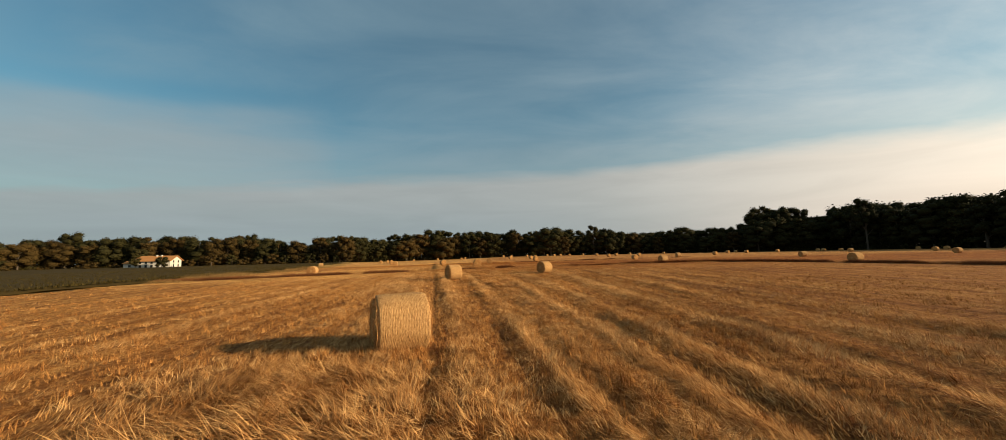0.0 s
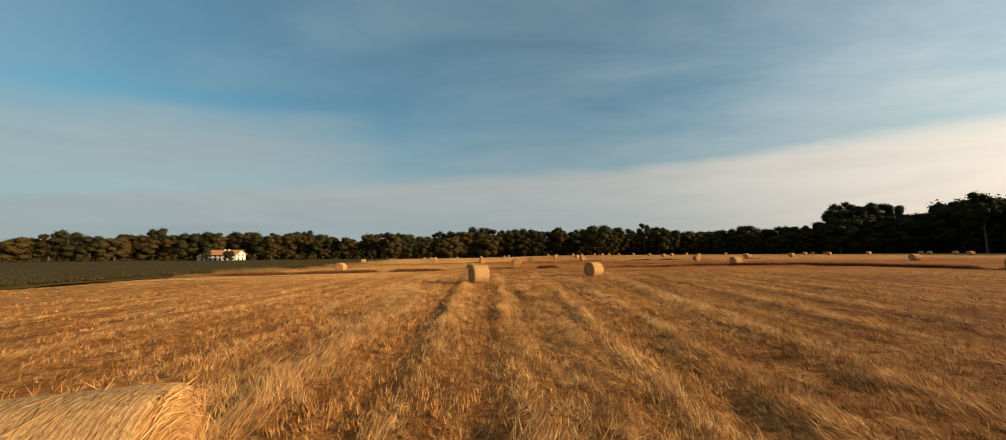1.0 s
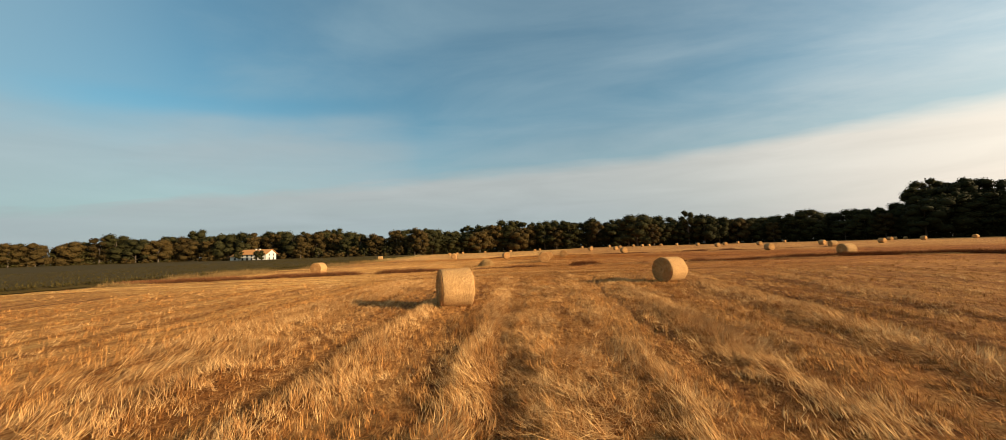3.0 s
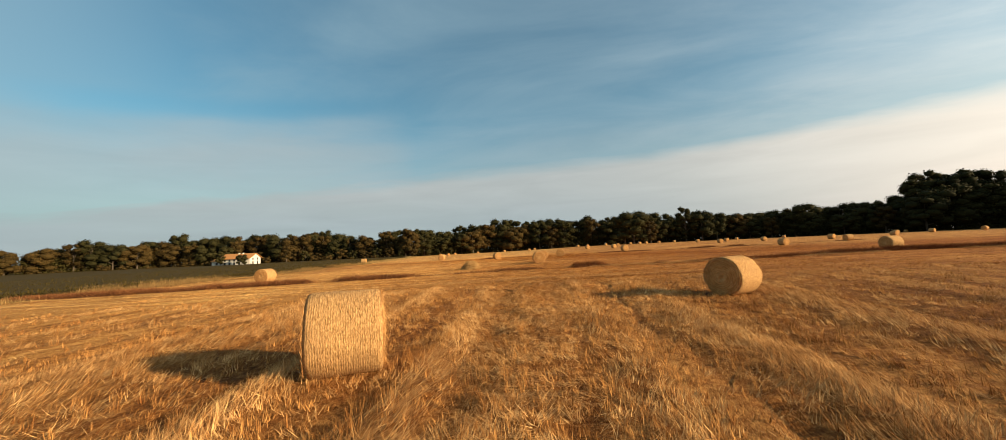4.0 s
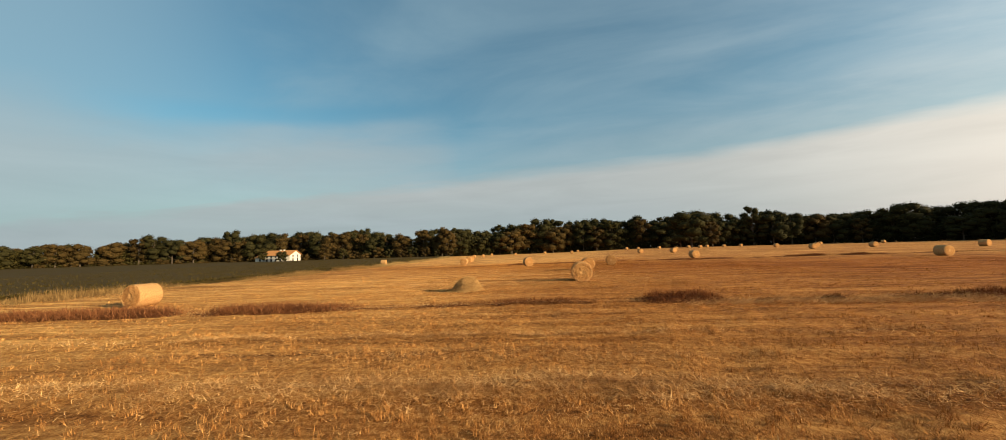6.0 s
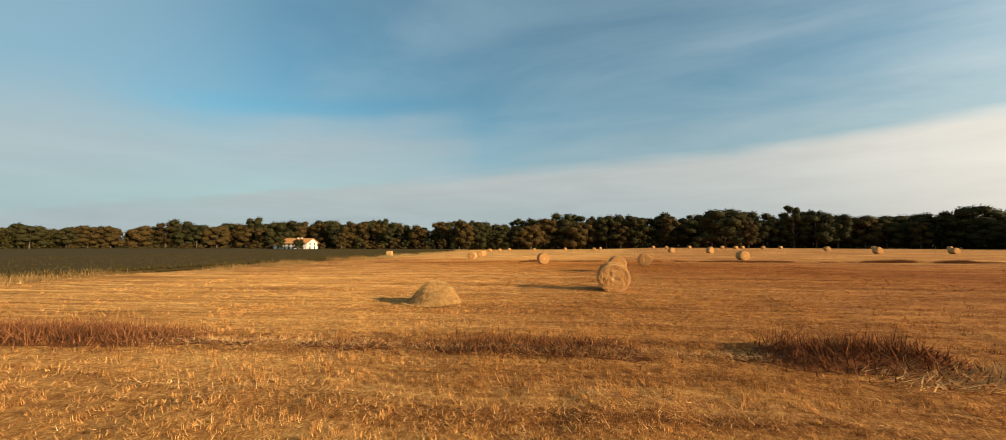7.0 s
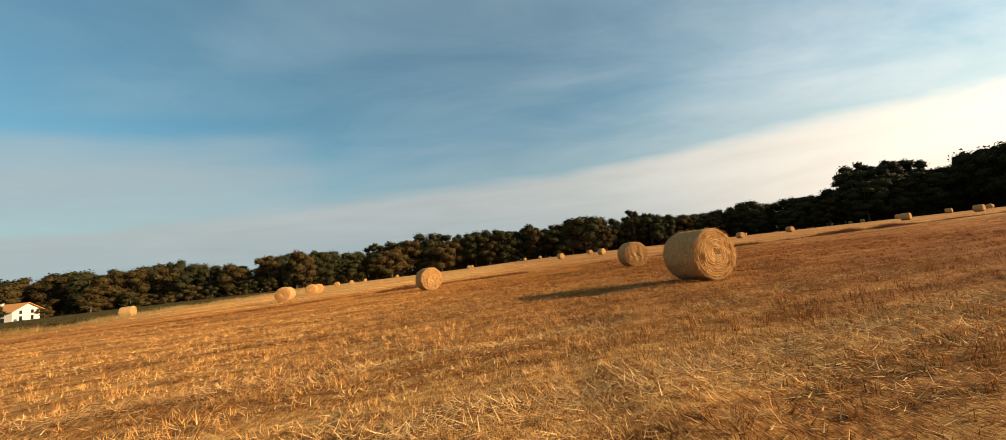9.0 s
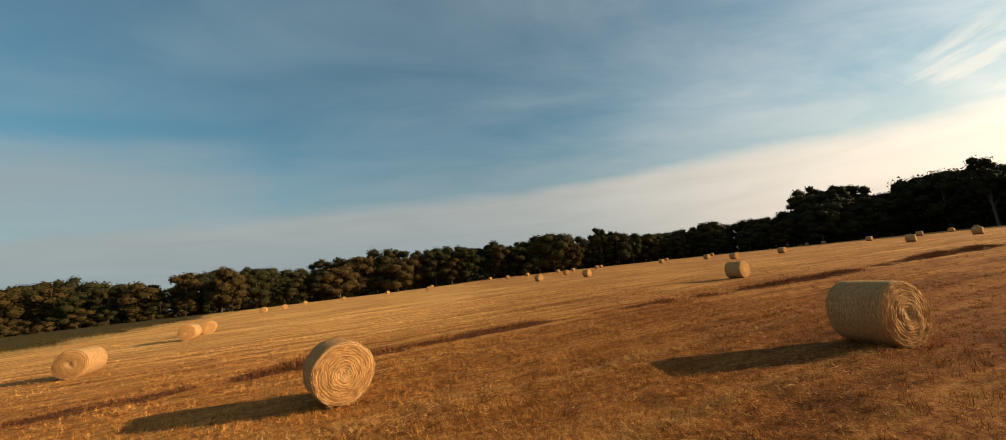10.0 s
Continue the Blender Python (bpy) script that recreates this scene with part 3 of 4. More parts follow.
def build_weeds():
    for line, thick, count, seed in ((WEEDS_NEAR, THICK_NEAR, 210000, 31), (WEEDS_FAR, THICK_FAR, 120000, 37)):
        x, y, t = along(line, count, 0.42)
        lump = smooth(vnoise(t, t * 0, 0.30, seed) * 0.5 + vnoise(t, t * 0, 1.1, seed + 1) * 0.5, 0.18, 0.50) * np.interp(x, *zip(*thick))
        keep = rng.uniform(0, 1, count) < lump
        x, y, lump = x[keep], y[keep], lump[keep]
        n = len(x)
        blades("dry_weeds", M_WEED, x, y, rng.uniform(0.10, 0.34, n) * (0.25 + 0.85 * lump), np.abs(rng.normal(58, 25, n)), rng.uniform(0, 360, n),
               rng.uniform(0.012, 0.028, n), "strip of dead reddish brown weeds across stubble", "weeds", 0.22 * lump * rng.uniform(0, 1, n) ** 1.5)
    for line, thick, seed in ((WEEDS_NEAR, THICK_NEAR, 31), (WEEDS_FAR, THICK_FAR, 37)):
        pts = np.array(line, float)
        seg = np.linalg.norm(np.diff(pts, axis=0), axis=1)
        s = np.concatenate([[0], np.cumsum(seg)])
        t = np.arange(0, s[-1], 0.25)
        cx, cy = np.interp(t, s, pts[:, 0]), np.interp(t, s, pts[:, 1])
        gx, gy = np.gradient(cx), np.gradient(cy)
        g = np.hypot(gx, gy)
        q = np.linspace(-1, 1, 11)
        wide = 0.75 + 0.5 * (vnoise(t, t * 0, 0.4, seed + 3) - 0.5)
        X = cx[:, None] - (gy / g * wide)[:, None] * q
        Y = cy[:, None] + (gx / g * wide)[:, None] * q
        lump = smooth(vnoise(t, t * 0, 0.30, seed) * 0.5 + vnoise(t, t * 0, 1.1, seed + 1) * 0.5, 0.18, 0.50) * np.interp(cx, *zip(*thick))
        Z = ground_z(X, Y) - 0.02 + (lump * 0.15)[:, None] * (1 - q ** 2) * (0.4 + 1.0 * vnoise(X, Y, 2.6, seed + 5))
        m = len(q)
        i = (np.arange(len(t) - 1)[:, None] * m + np.arange(m - 1)[None]).ravel()
        me = mesh_of("weed_bank", np.stack([X, Y, Z], -1).reshape(-1, 3), np.stack([i, i + m, i + m + 1, i + 1], -1))
        me.materials.append(M_BANK)
        tagged(new("weed_bank", me), "low bank of matted dead brown weeds", "weeds", kind="stuff")
    x, y, t = along([(a + 0.2, b - 0.9) for a, b in WEEDS_NEAR[3:8]], 26000, 0.28)
    keep = rng.uniform(0, 1, len(x)) < smooth(vnoise(t, t * 0, 0.25, 47), 0.35, 0.6)
    x, y = x[keep], y[keep]
    n = len(x)
    blades("loose_straw", M_STRAW, x, y, rng.uniform(0.15, 0.4, n), np.clip(rng.normal(76, 12, n), 20, 95), 14 + rng.normal(0, 35, n), rng.uniform(0.012, 0.022, n),
           "pale straw strip beside dead weeds", "straw", rng.uniform(0, 0.08, n))
    line = [(border_x(b) + 0.3, b) for b in np.arange(8, 232, 4.0)]
    x, y, t = along(line, 300000, 1.6)
    lump = smooth(vnoise(t, t * 0, 0.08, 41) * 0.5 + vnoise(x, y, 0.4, 42) * 0.5, 0.38, 0.64)
    near = smooth(y, 36, 50)
    keep = rng.uniform(0, 1, len(x)) < (0.10 + lump) * (0.40 + 0.60 * near) * (1 - 0.6 * smooth(y, 80, 120))
    x, y, lump = x[keep], y[keep], lump[keep]
    n = len(x)
    blades("tall_dry_grass", M_TALL, x, y, rng.uniform(0.12, 0.80, n) * (0.15 + 0.9 * lump) * (0.55 + 0.45 * smooth(y, 36, 50)), np.abs(rng.normal(40, 26, n)), rng.uniform(0, 360, n),
           rng.uniform(0.014, 0.04, n), "tall dry grass along the green crop edge", "grass")


def build_crop():
    """The green crop: a rolling leafy sheet above the soil, and leaves standing out of it near the field's edge."""
    ys = axis_values(10, 130, 1.0, -60, 232, 1.10)
    ts = np.concatenate([np.linspace(0, 60, 76), np.geomspace(63, 330, 60)])
    gy, gt = np.meshgrid(ys, ts, indexing="ij")
    gx = border_x(gy) - 0.4 - gt
    h = 0.34 * smooth(gt, 0, 1.2) + 0.12 * vnoise(gx, gy, 0.9, 51) + 0.10 * vnoise(gx, gy, 0.3, 52)
    z = land(gx, gy) + h
    nt = len(ts)
    verts = np.stack([gx, gy, z], -1).reshape(-1, 3)
    i = (np.arange(len(ys) - 1)[:, None] * nt + np.arange(nt - 1)[None]).ravel()
    faces = np.stack([i, i + nt, i + nt + 1, i + 1], -1)
    me = mesh_of("green_crop", verts, faces, True)
    me.materials.append(material("crop_canopy", plain((0.038, 0.026, 0.006), (0.092, 0.056, 0.014), 1.6, 0.9, 0.8)))
    tagged(new("green_crop", me), "dark green low crop beside the straw field", "crop", kind="stuff")
    n = 70000
    y = rng.uniform(12, 190, n)
    x = border_x(y) - 0.5 - rng.uniform(0, 1, n) ** 1.6 * 70
    zl = land(x, y) + 0.35 - ground_z(x, y)
    blades("crop_leaves", M_CROP, x, y, rng.uniform(0.15, 0.35, n), np.abs(rng.normal(50, 25, n)), rng.uniform(0, 360, n), rng.uniform(0.08, 0.2, n),
           "dark green crop leaves", "crop", zl)


build_straw()
build_weeds()
build_crop()


# ---- round bales ----
def ring_mesh(name, profile, segments, wobble, seed):
    """Turns a profile of (x, radius) about the x axis."""
    a = np.linspace(0, 2 * np.pi, segments, endpoint=False)
    prof = np.array(profile, float)
    X, R = np.repeat(prof[:, 0][:, None], segments, 1), np.repeat(prof[:, 1][:, None], segments, 1)
    A = np.repeat(a[None], len(prof), 0)
    ripple = wobble * (vnoise(6 * np.cos(A) + 9 + X * 2, 6 * np.sin(A) + 9 + X, 0.5, seed) - 0.5)
    R = R + ripple * (R > 0.05)
    verts = np.stack([X, R * np.sin(A), R * np.cos(A)], -1).reshape(-1, 3)
    m = len(prof)
    i, j = np.meshgrid(np.arange(m - 1), np.arange(segments), indexing="ij")
    k = (j + 1) % segments
    faces = np.stack([i * segments + j, i * segments + k, (i + 1) * segments + k, (i + 1) * segments + j], -1).reshape(-1, 4)
    return mesh_of(name, verts, faces, True)


def end_mesh(name, at, out, radius, segments, rings, seed):
    """One coiled end: rings of packed straw standing in and out, a loose hollow in the middle."""
    a = np.linspace(0, 2 * np.pi, segments, endpoint=False)
    r = np.linspace(0.012, radius, rings)
    R, A = np.meshgrid(r, a, indexing="ij")
    coil = R + 0.008 * A
    z = 0.0012 * np.sin(coil * 62 + 5 * vnoise(6 * R * np.cos(A) + 3, 6 * R * np.sin(A) + 3, 1.0, seed + 5)) + 0.035 * (vnoise(8 * R * np.cos(A) + 20, 8 * R * np.sin(A) + 20, 1.0, seed) - 0.5) + 0.012 * (vnoise(R * 40, A * 3, 1.0, seed + 1) - 0.5)
    z = z - 0.05 * np.exp(-(R / 0.10) ** 2) + 0.05 * (1 - (R / radius) ** 2) - 0.02 * smooth(R, radius * 0.95, radius) + 0.02
    verts = np.stack([at + out * z, R * np.sin(A), R * np.cos(A)], -1).reshape(-1, 3)
    i, j = np.meshgrid(np.arange(rings - 1), np.arange(segments), indexing="ij")
    k = (j + 1) % segments
    q = [i * segments + j, i * segments + k, (i + 1) * segments + k, (i + 1) * segments + j]
    faces = np.stack(q if out < 0 else q[::-1], -1).reshape(-1, 4)
    return mesh_of(name, verts, faces, True)


def sliver_mesh(name, base, way, length, width):
    s = rng.normal(size=base.shape)
    side = np.cross(way, s)
    side /= np.linalg.norm(side, axis=1)[:, None] + 1e-9
    w = side * (width / 2)[:, None]
    verts = np.stack([base - w, base + w, base + way * length[:, None]], 1).reshape(-1, 3)
    return mesh_of(name, verts, np.arange(len(verts)).reshape(-1, 3))


def bale_straws(width, radius, count, frayed):
    """Straws that stick out of both ends, the rims and the top."""
    k = rng.uniform(0, 1, count)
    r = radius * np.sqrt(rng.uniform(0.0, 1, count)) * np.where(rng.uniform(0, 1, count) < 0.07, 0.22, 1.0)
    a = rng.uniform(0, 2 * np.pi, count)
    out = rng.choice([-1.0, 1.0], count)
    on_end = k < 1 - frayed
    x = np.where(on_end, out * (width / 2 + 0.02), rng.uniform(-0.5, 0.5, count) * width)
    r = np.where(on_end, r, radius * 0.995)
    base = np.stack([x, r * np.sin(a), r * np.cos(a)], -1)
    sense = rng.choice([-1.0, 1.0], count)
    tang = np.stack([np.zeros(count), np.cos(a) * sense, -np.sin(a) * sense], -1)
    radial = np.stack([np.zeros(count), np.sin(a), np.cos(a)], -1)
    axial = np.stack([out, np.zeros(count), np.zeros(count)], -1)
    wild = rng.uniform(0, 1, count) ** 2
    way = tang + np.where(on_end[:, None], axial * (0.08 + 0.5 * wild)[:, None] + radial * rng.normal(0, 0.25, count)[:, None],
                          radial * (0.05 + 0.25 * wild)[:, None] + axial * rng.normal(0, 0.4, count)[:, None])
    way /= np.linalg.norm(way, axis=1)[:, None]
    return sliver_mesh("loose_straw", base, way, rng.uniform(0.06, 0.26, count), rng.uniform(0.004, 0.009, count))


def make_bale(diameter, width, straws, segments, seed, label, frayed=0.15):
    r, h = diameter / 2, width / 2
    ob = thing("round_bale", (0, 0, 0), label, "hay bale", "round straw bales on the field")
    prof = [(-h + 0.012, r * 0.90), (-h - 0.005, r * 0.955), (-h + 0.02, r * 0.985), (-h + 0.06, r), (-h * 0.5, r * 1.004), (0, r * 1.0), (h * 0.5, r * 1.004), (h - 0.06, r), (h - 0.02, r * 0.985), (h + 0.005, r * 0.955), (h - 0.012, r * 0.90)]
    part("side_wrap", ring_mesh("side_wrap", prof, segments, 0.035, seed), M_WRAP, ob, "netted pale straw side")
    for out in (-1, 1):
        part("end_face", end_mesh("end_face", out * (h - 0.01), out, r * 0.945, segments, max(10, segments // 2), seed + out), M_END, ob, "coiled straw end")
    tagged(part("loose_straw", bale_straws(width, r, straws, frayed), M_STRAW, ob), kind="stuff")
    return ob


def rest(ob, x, y, diameter, turn, roll=0.0, sink=0.03):
    """Stands a bale on the field, its axis turned by degrees from +x, rolled about its axis."""
    ob.matrix_basis = pose(x, y, float(land(x, y)) + diameter / 2 - sink, 0, 0, turn) @ pose(0, 0, 0, roll, 0, 0)
    return ob


NEAR_BALES = [   # x, y, diameter, width, turn, roll, straws, frayed, label
    (-0.95, 10.17, 1.27, 1.07, 28, 20, 2600, 0.10, "tightly netted golden round straw bale on stubble"),
    (-3.14, 32.85, 1.29, 1.04, 33, 75, 2200, 0.12, "golden netted round straw bale on a straw row"),
    (5.36, 40.95, 1.26, 1.11, 40, 130, 2200, 0.10, "round straw bale with shaded coiled end"),
    (-27.07, 55.03, 1.30, 1.14, -82, 10, 1500, 0.10, "pale round straw bale beside dead weeds"),
    (-4.12, 68.2, 1.42, 1.16, -79, 200, 5200, 0.42, "loosely wound round straw bale with frayed top"),
    (-5.04, 81.45, 1.31, 1.10, -75, 310, 3000, 0.15, "round straw bale with coiled end to the sun"),
    (-3.13, 92.06, 1.34, 1.04, -85, 40, 3000, 0.15, "grey-netted round straw bale with frayed coiled end"),
    (-14.95, 94.1, 1.35, 1.11, -59, 90, 2600, 0.12, "round straw bale beside a strip of weeds"),
    (30.8, 71.3, 1.38, 1.2, 15, 0, 1200, 0.12, "round straw bale beyond the weed strip"),
    (50.5, 54.0, 1.38, 1.2, 10, 50, 1200, 0.12, "round straw bale beside dark weeds"),
]
for i, (x, y, dia, wid, turn, roll, straws, frayed, label) in enumerate(NEAR_BALES):
    rest(make_bale(dia, wid, straws, 96, 60 + i, label, frayed), x, y, dia, turn, roll, {0: 0.10, 4: 0.06}.get(i, 0.02))

FAR_BALES = [   # x, y, turn
    (9.9, 112.5, -70), (-30.3, 104.8, -84), (-36.3, 120.4, -66), (-37.9, 125.2, -66), (-58.2, 117.8, 20), (-60, 178, -70), (-60, 188, -74), (-69, 222, -60),
    (-53, 213, -70), (-44, 238, -64), (-23.5, 198, -72), (-27, 245, -70), (-1.5, 250, -66), (3.8, 226, -70), (2.6, 158, -72), (14, 240, -60),
    (15, 182, -72), (11, 153, -68), (27, 238, -70), (30, 226, -64), (37.5, 252, -70), (39, 224, -74), (55, 262, -66), (90, 345, -70),
    (47.5, 191, -70), (86, 255, -66), (54, 179, -72), (44, 156, -70), (108, 252, -64), (57.5, 158.5, -70), (150, 312, -70),
    (66, 141, -68), (110, 183, -70), (112, 172, -64), (80, 141, -72), (150, 175, -60), (140, 225, -70), (170, 262, -64), (182, 283, -70),
    (137, 119, 12), (162, 137, 20), (111, 92, 8), (184, 166, 15), (129, 139, 10), (140, 155, 16), (160, 190, 12), (74, 92.5, 10), (130, 177, 14), (54.5, 116, 12), (36.5, 103, -70),
]
first = make_bale(1.36, 1.22, 220, 26, 90, "distant round straw bale on the stubble field")
for i, (x, y, turn) in enumerate(FAR_BALES):
    ob = first if i == 0 else copy_thing(first, pose(0, 0, 0))
    rest(ob, x, y, 1.36, turn + 8 * math.sin(i * 2.3), 47 * i)


# ---- a burst bale: a loose heap of straw ----
def build_heap(x0, y0, rx, ry, height, count):
    ob = thing("straw_heap", (x0, y0, float(land(x0, y0))), "loose rounded heap of pale straw on stubble", "straw heap")
    n = 40
    r, a = np.meshgrid(np.linspace(0.01, 1.0, n), np.linspace(0, 2 * np.pi, 72, endpoint=False), indexing="ij")

    def top(px, py):
        q = np.sqrt((px / rx) ** 2 + (py / ry) ** 2)
        body = height * np.clip(1 - q ** 1.9, 0, 1) ** 0.9
        return body * (0.86 + 0.3 * vnoise(px + 9, py + 9, 1.6, 71)) + 0.05 * vnoise(px + 5, py + 5, 5.0, 72) - 0.04
    px, py = rx * r * np.cos(a), ry * r * np.sin(a)
    verts = np.stack([px, py, top(px, py)], -1).reshape(-1, 3)
    i, j = np.meshgrid(np.arange(n - 1), np.arange(72), indexing="ij")
    k = (j + 1) % 72
    faces = np.stack([i * 72 + j, (i + 1) * 72 + j, (i + 1) * 72 + k, i * 72 + k], -1).reshape(-1, 4)
    part("packed_straw", mesh_of("packed_straw", verts, faces, True), M_PACKED, ob)
    q = np.sqrt(rng.uniform(0, 1.25, count))
    b = rng.uniform(0, 2 * np.pi, count)
    sx, sy = rx * q * np.cos(b), ry * q * np.sin(b)
    sz = np.maximum(top(np.clip(sx, -rx, rx), sy), 0.0)
    e = 0.03
    gx, gy = (top(sx + e, sy) - top(sx - e, sy)) / (2 * e), (top(sx, sy + e) - top(sx, sy - e)) / (2 * e)
    t = b + rng.normal(0, 1.3, count) + np.where(rng.uniform(0, 1, count) < 0.3, 1.6, 0)
    way = np.stack([np.cos(t), np.sin(t), gx * np.cos(t) + gy * np.sin(t) + rng.uniform(0.02, 0.4, count)], -1)
    way /= np.linalg.norm(way, axis=1)[:, None]
    tagged(part("loose_straw", sliver_mesh("loose_straw", np.stack([sx, sy, sz], -1), way, rng.uniform(0.12, 0.36, count), rng.uniform(0.005, 0.010, count)), M_HEAP, ob), kind="stuff")


build_heap(-10.25, 62.3, 1.02, 0.90, 0.81, 11000)


# ---- trees ----
def tube(bm, a, b, ra, rb, sides=6):
    a, b = Vector(a), Vector(b)
    turn = (b - a).to_track_quat("Z", "Y").to_matrix()
    rings = []
    for c, r in ((a, ra), (b, rb)):
        rings.append([bm.verts.new(c + turn @ Vector((r * math.cos(t), r * math.sin(t), 0))) for t in [2 * math.pi * i / sides for i in range(sides)]])
    for i in range(sides):
        j = (i + 1) % sides
        bm.faces.new((rings[0][i], rings[0][j], rings[1][j], rings[1][i]))


def make_tree(seed, height, spread, base, clumps, leaves, leaf, mat, label, group="trees round the field", gap=1.0):
    """A tapered trunk with limbs, and a crown of leafy clumps at their ends. base: where the crown begins, as a part of the height; gap: below 1 the clumps are smaller and sky shows between them."""
    g = np.random.default_rng(seed)
    ob = thing("tree", (0, 0, 0), label, "tree", group)
    z0, span = height * base, height * (1 - base)
    # clump centres spread evenly over an egg-shaped crown, wider below its middle
    k = np.arange(clumps)
    zc = 0.10 + 0.76 * (k + 0.5) / clumps + g.normal(0, 0.03, clumps)
    wide = np.sqrt(np.clip(1 - ((zc - 0.36) / np.where(zc > 0.36, 0.66, 0.55)) ** 2, 0.04, 1))
    a = k * 2.399 + g.normal(0, 0.3, clumps)
    out = spread * wide * g.uniform(0.45, 0.78, clumps)
    c = np.stack([out * np.cos(a), out * np.sin(a), z0 + span * zc], -1)
    rad = gap * spread * g.uniform(0.34, 0.52, clumps) * (0.62 + 0.38 * wide)
    c[:, 2] += height - np.max(c[:, 2] + 0.80 * rad)
    bm = bmesh.new()
    tube(bm, (0, 0, -0.3), (0, 0, height * 0.45), height * 0.022, height * 0.014, 8)
    tube(bm, (0, 0, height * 0.45), (g.uniform(-0.4, 0.4), g.uniform(-0.4, 0.4), height * 0.85), height * 0.014, height * 0.004, 6)
    for p in c[::2]:
        tube(bm, (0, 0, min(p[2] * 0.6, height * 0.6)), p, height * 0.008, height * 0.002, 5)
    part("trunk", bm, M_BARK, ob)
    ico = bmesh.new()
    bmesh.ops.create_icosphere(ico, subdivisions=1, radius=1.0)
    iv = np.array([v.co[:] for v in ico.verts])
    jf = np.array([[v.index for v in f.verts] for f in ico.faces])
    ico.free()
    squash = np.array([1.0, 1.0, 0.78])
    core = np.concatenate([p + iv * squash * r * 0.80 * g.uniform(0.85, 1.15, (len(iv), 1)) for p, r in zip(c, rad)])
    core_faces = np.concatenate([jf + i * len(iv) for i in range(clumps)])
    which = g.choice(clumps, leaves, p=rad ** 2 / np.sum(rad ** 2))
    w = g.normal(size=(leaves, 3))
    w[:, 2] += 0.25
    w /= np.linalg.norm(w, axis=1)[:, None]
    pos = c[which] + w * squash * (rad[which] * (0.74 + 0.40 * g.uniform(0, 1, leaves) ** 1.6))[:, None]
    s1 = np.cross(w, g.normal(size=(leaves, 3))) + 0.45 * g.normal(size=(leaves, 3))
    s1 /= np.linalg.norm(s1, axis=1)[:, None]
    s2 = np.cross(w, s1) + 0.45 * g.normal(size=(leaves, 3))
    s2 /= np.linalg.norm(s2, axis=1)[:, None]
    size = leaf * g.uniform(0.5, 1.3, (leaves, 1))
    v = np.stack([pos - s1 * size * 0.6, pos + s1 * size * 0.6, pos + s2 * size], 1).reshape(-1, 3)
    faces = np.concatenate([core_faces, np.arange(len(v)).reshape(-1, 3) + len(core)])
    crown = mesh_of("crown", np.concatenate([core, v]), faces)
    crown.materials.append(mat), crown.materials.append(M_LEAF_IN if mat is M_LEAF else M_DRY_IN)
    crown.polygons.foreach_set("material_index", (np.arange(len(faces)) < len(core_faces)).astype(np.int32))
    part("crown", crown, None, ob)
    return ob


KINDS = {}


def tree_kinds():
    label = "dark green broadleaf tree at the wood's edge"
    KINDS["oak"] = [make_tree(s, 18, sp, 0.06, n, 2600, 0.60, M_LEAF, label) for s, sp, n in ((1, 6.6, 17), (2, 7.6, 20), (3, 5.8, 15), (12, 7.0, 22), (22, 6.4, 13))]
    KINDS["tall"] = [make_tree(s, 24, sp, 0.08, n, 2800, 0.66, M_LEAF, "tall dark green tree standing over the wood") for s, sp, n in ((4, 6.2, 22), (5, 7.2, 26), (13, 5.4, 19))]
    KINDS["open"] = [make_tree(s, 24, sp, 0.34, n, 2600, 0.55, M_LEAF, "tall tree with an open ragged crown over the wood", gap=0.74) for s, sp, n in ((6, 6.4, 20), (14, 7.4, 24), (21, 5.8, 17))]
    KINDS["dry"] = [make_tree(s, 17, sp, 0.06, n, 2600, 0.58, M_LEAF_DRY, "broadleaf tree with turning golden brown leaves") for s, sp, n in ((7, 6.2, 18), (8, 5.0, 15), (23, 6.8, 21))]
    KINDS["young"] = [make_tree(s, 8, 3.2, 0.06, 9, 1100, 0.38, M_LEAF_DRY if s == 9 else M_LEAF, "young rounded tree before the wood") for s in (9, 10)]
    KINDS["bush"] = [make_tree(11, 4, 2.8, 0.0, 7, 600, 0.35, M_LEAF_DRY, "low rounded bush at the field's edge", "bushes at the field's edge")]


tree_kinds()
used = set()


def plant(kind, x, y, height, pick, wide=1.0):
    base = KINDS[kind][pick % len(KINDS[kind])]
    full = {"oak": 18, "tall": 24, "open": 24, "dry": 17, "young": 8, "bush": 4}[kind]
    s = 0.93 * height / full
    m = pose(x, y, float(land(x, y)) - 0.05, 0, 0, (x * 37 + y * 61) % 360)
    if base.name in used:
        ob = copy_thing(base, m)
    else:
        used.add(base.name)
        ob = base
        ob.matrix_basis = m
    ob.scale = (s * wide, s * wide, s)
    return ob


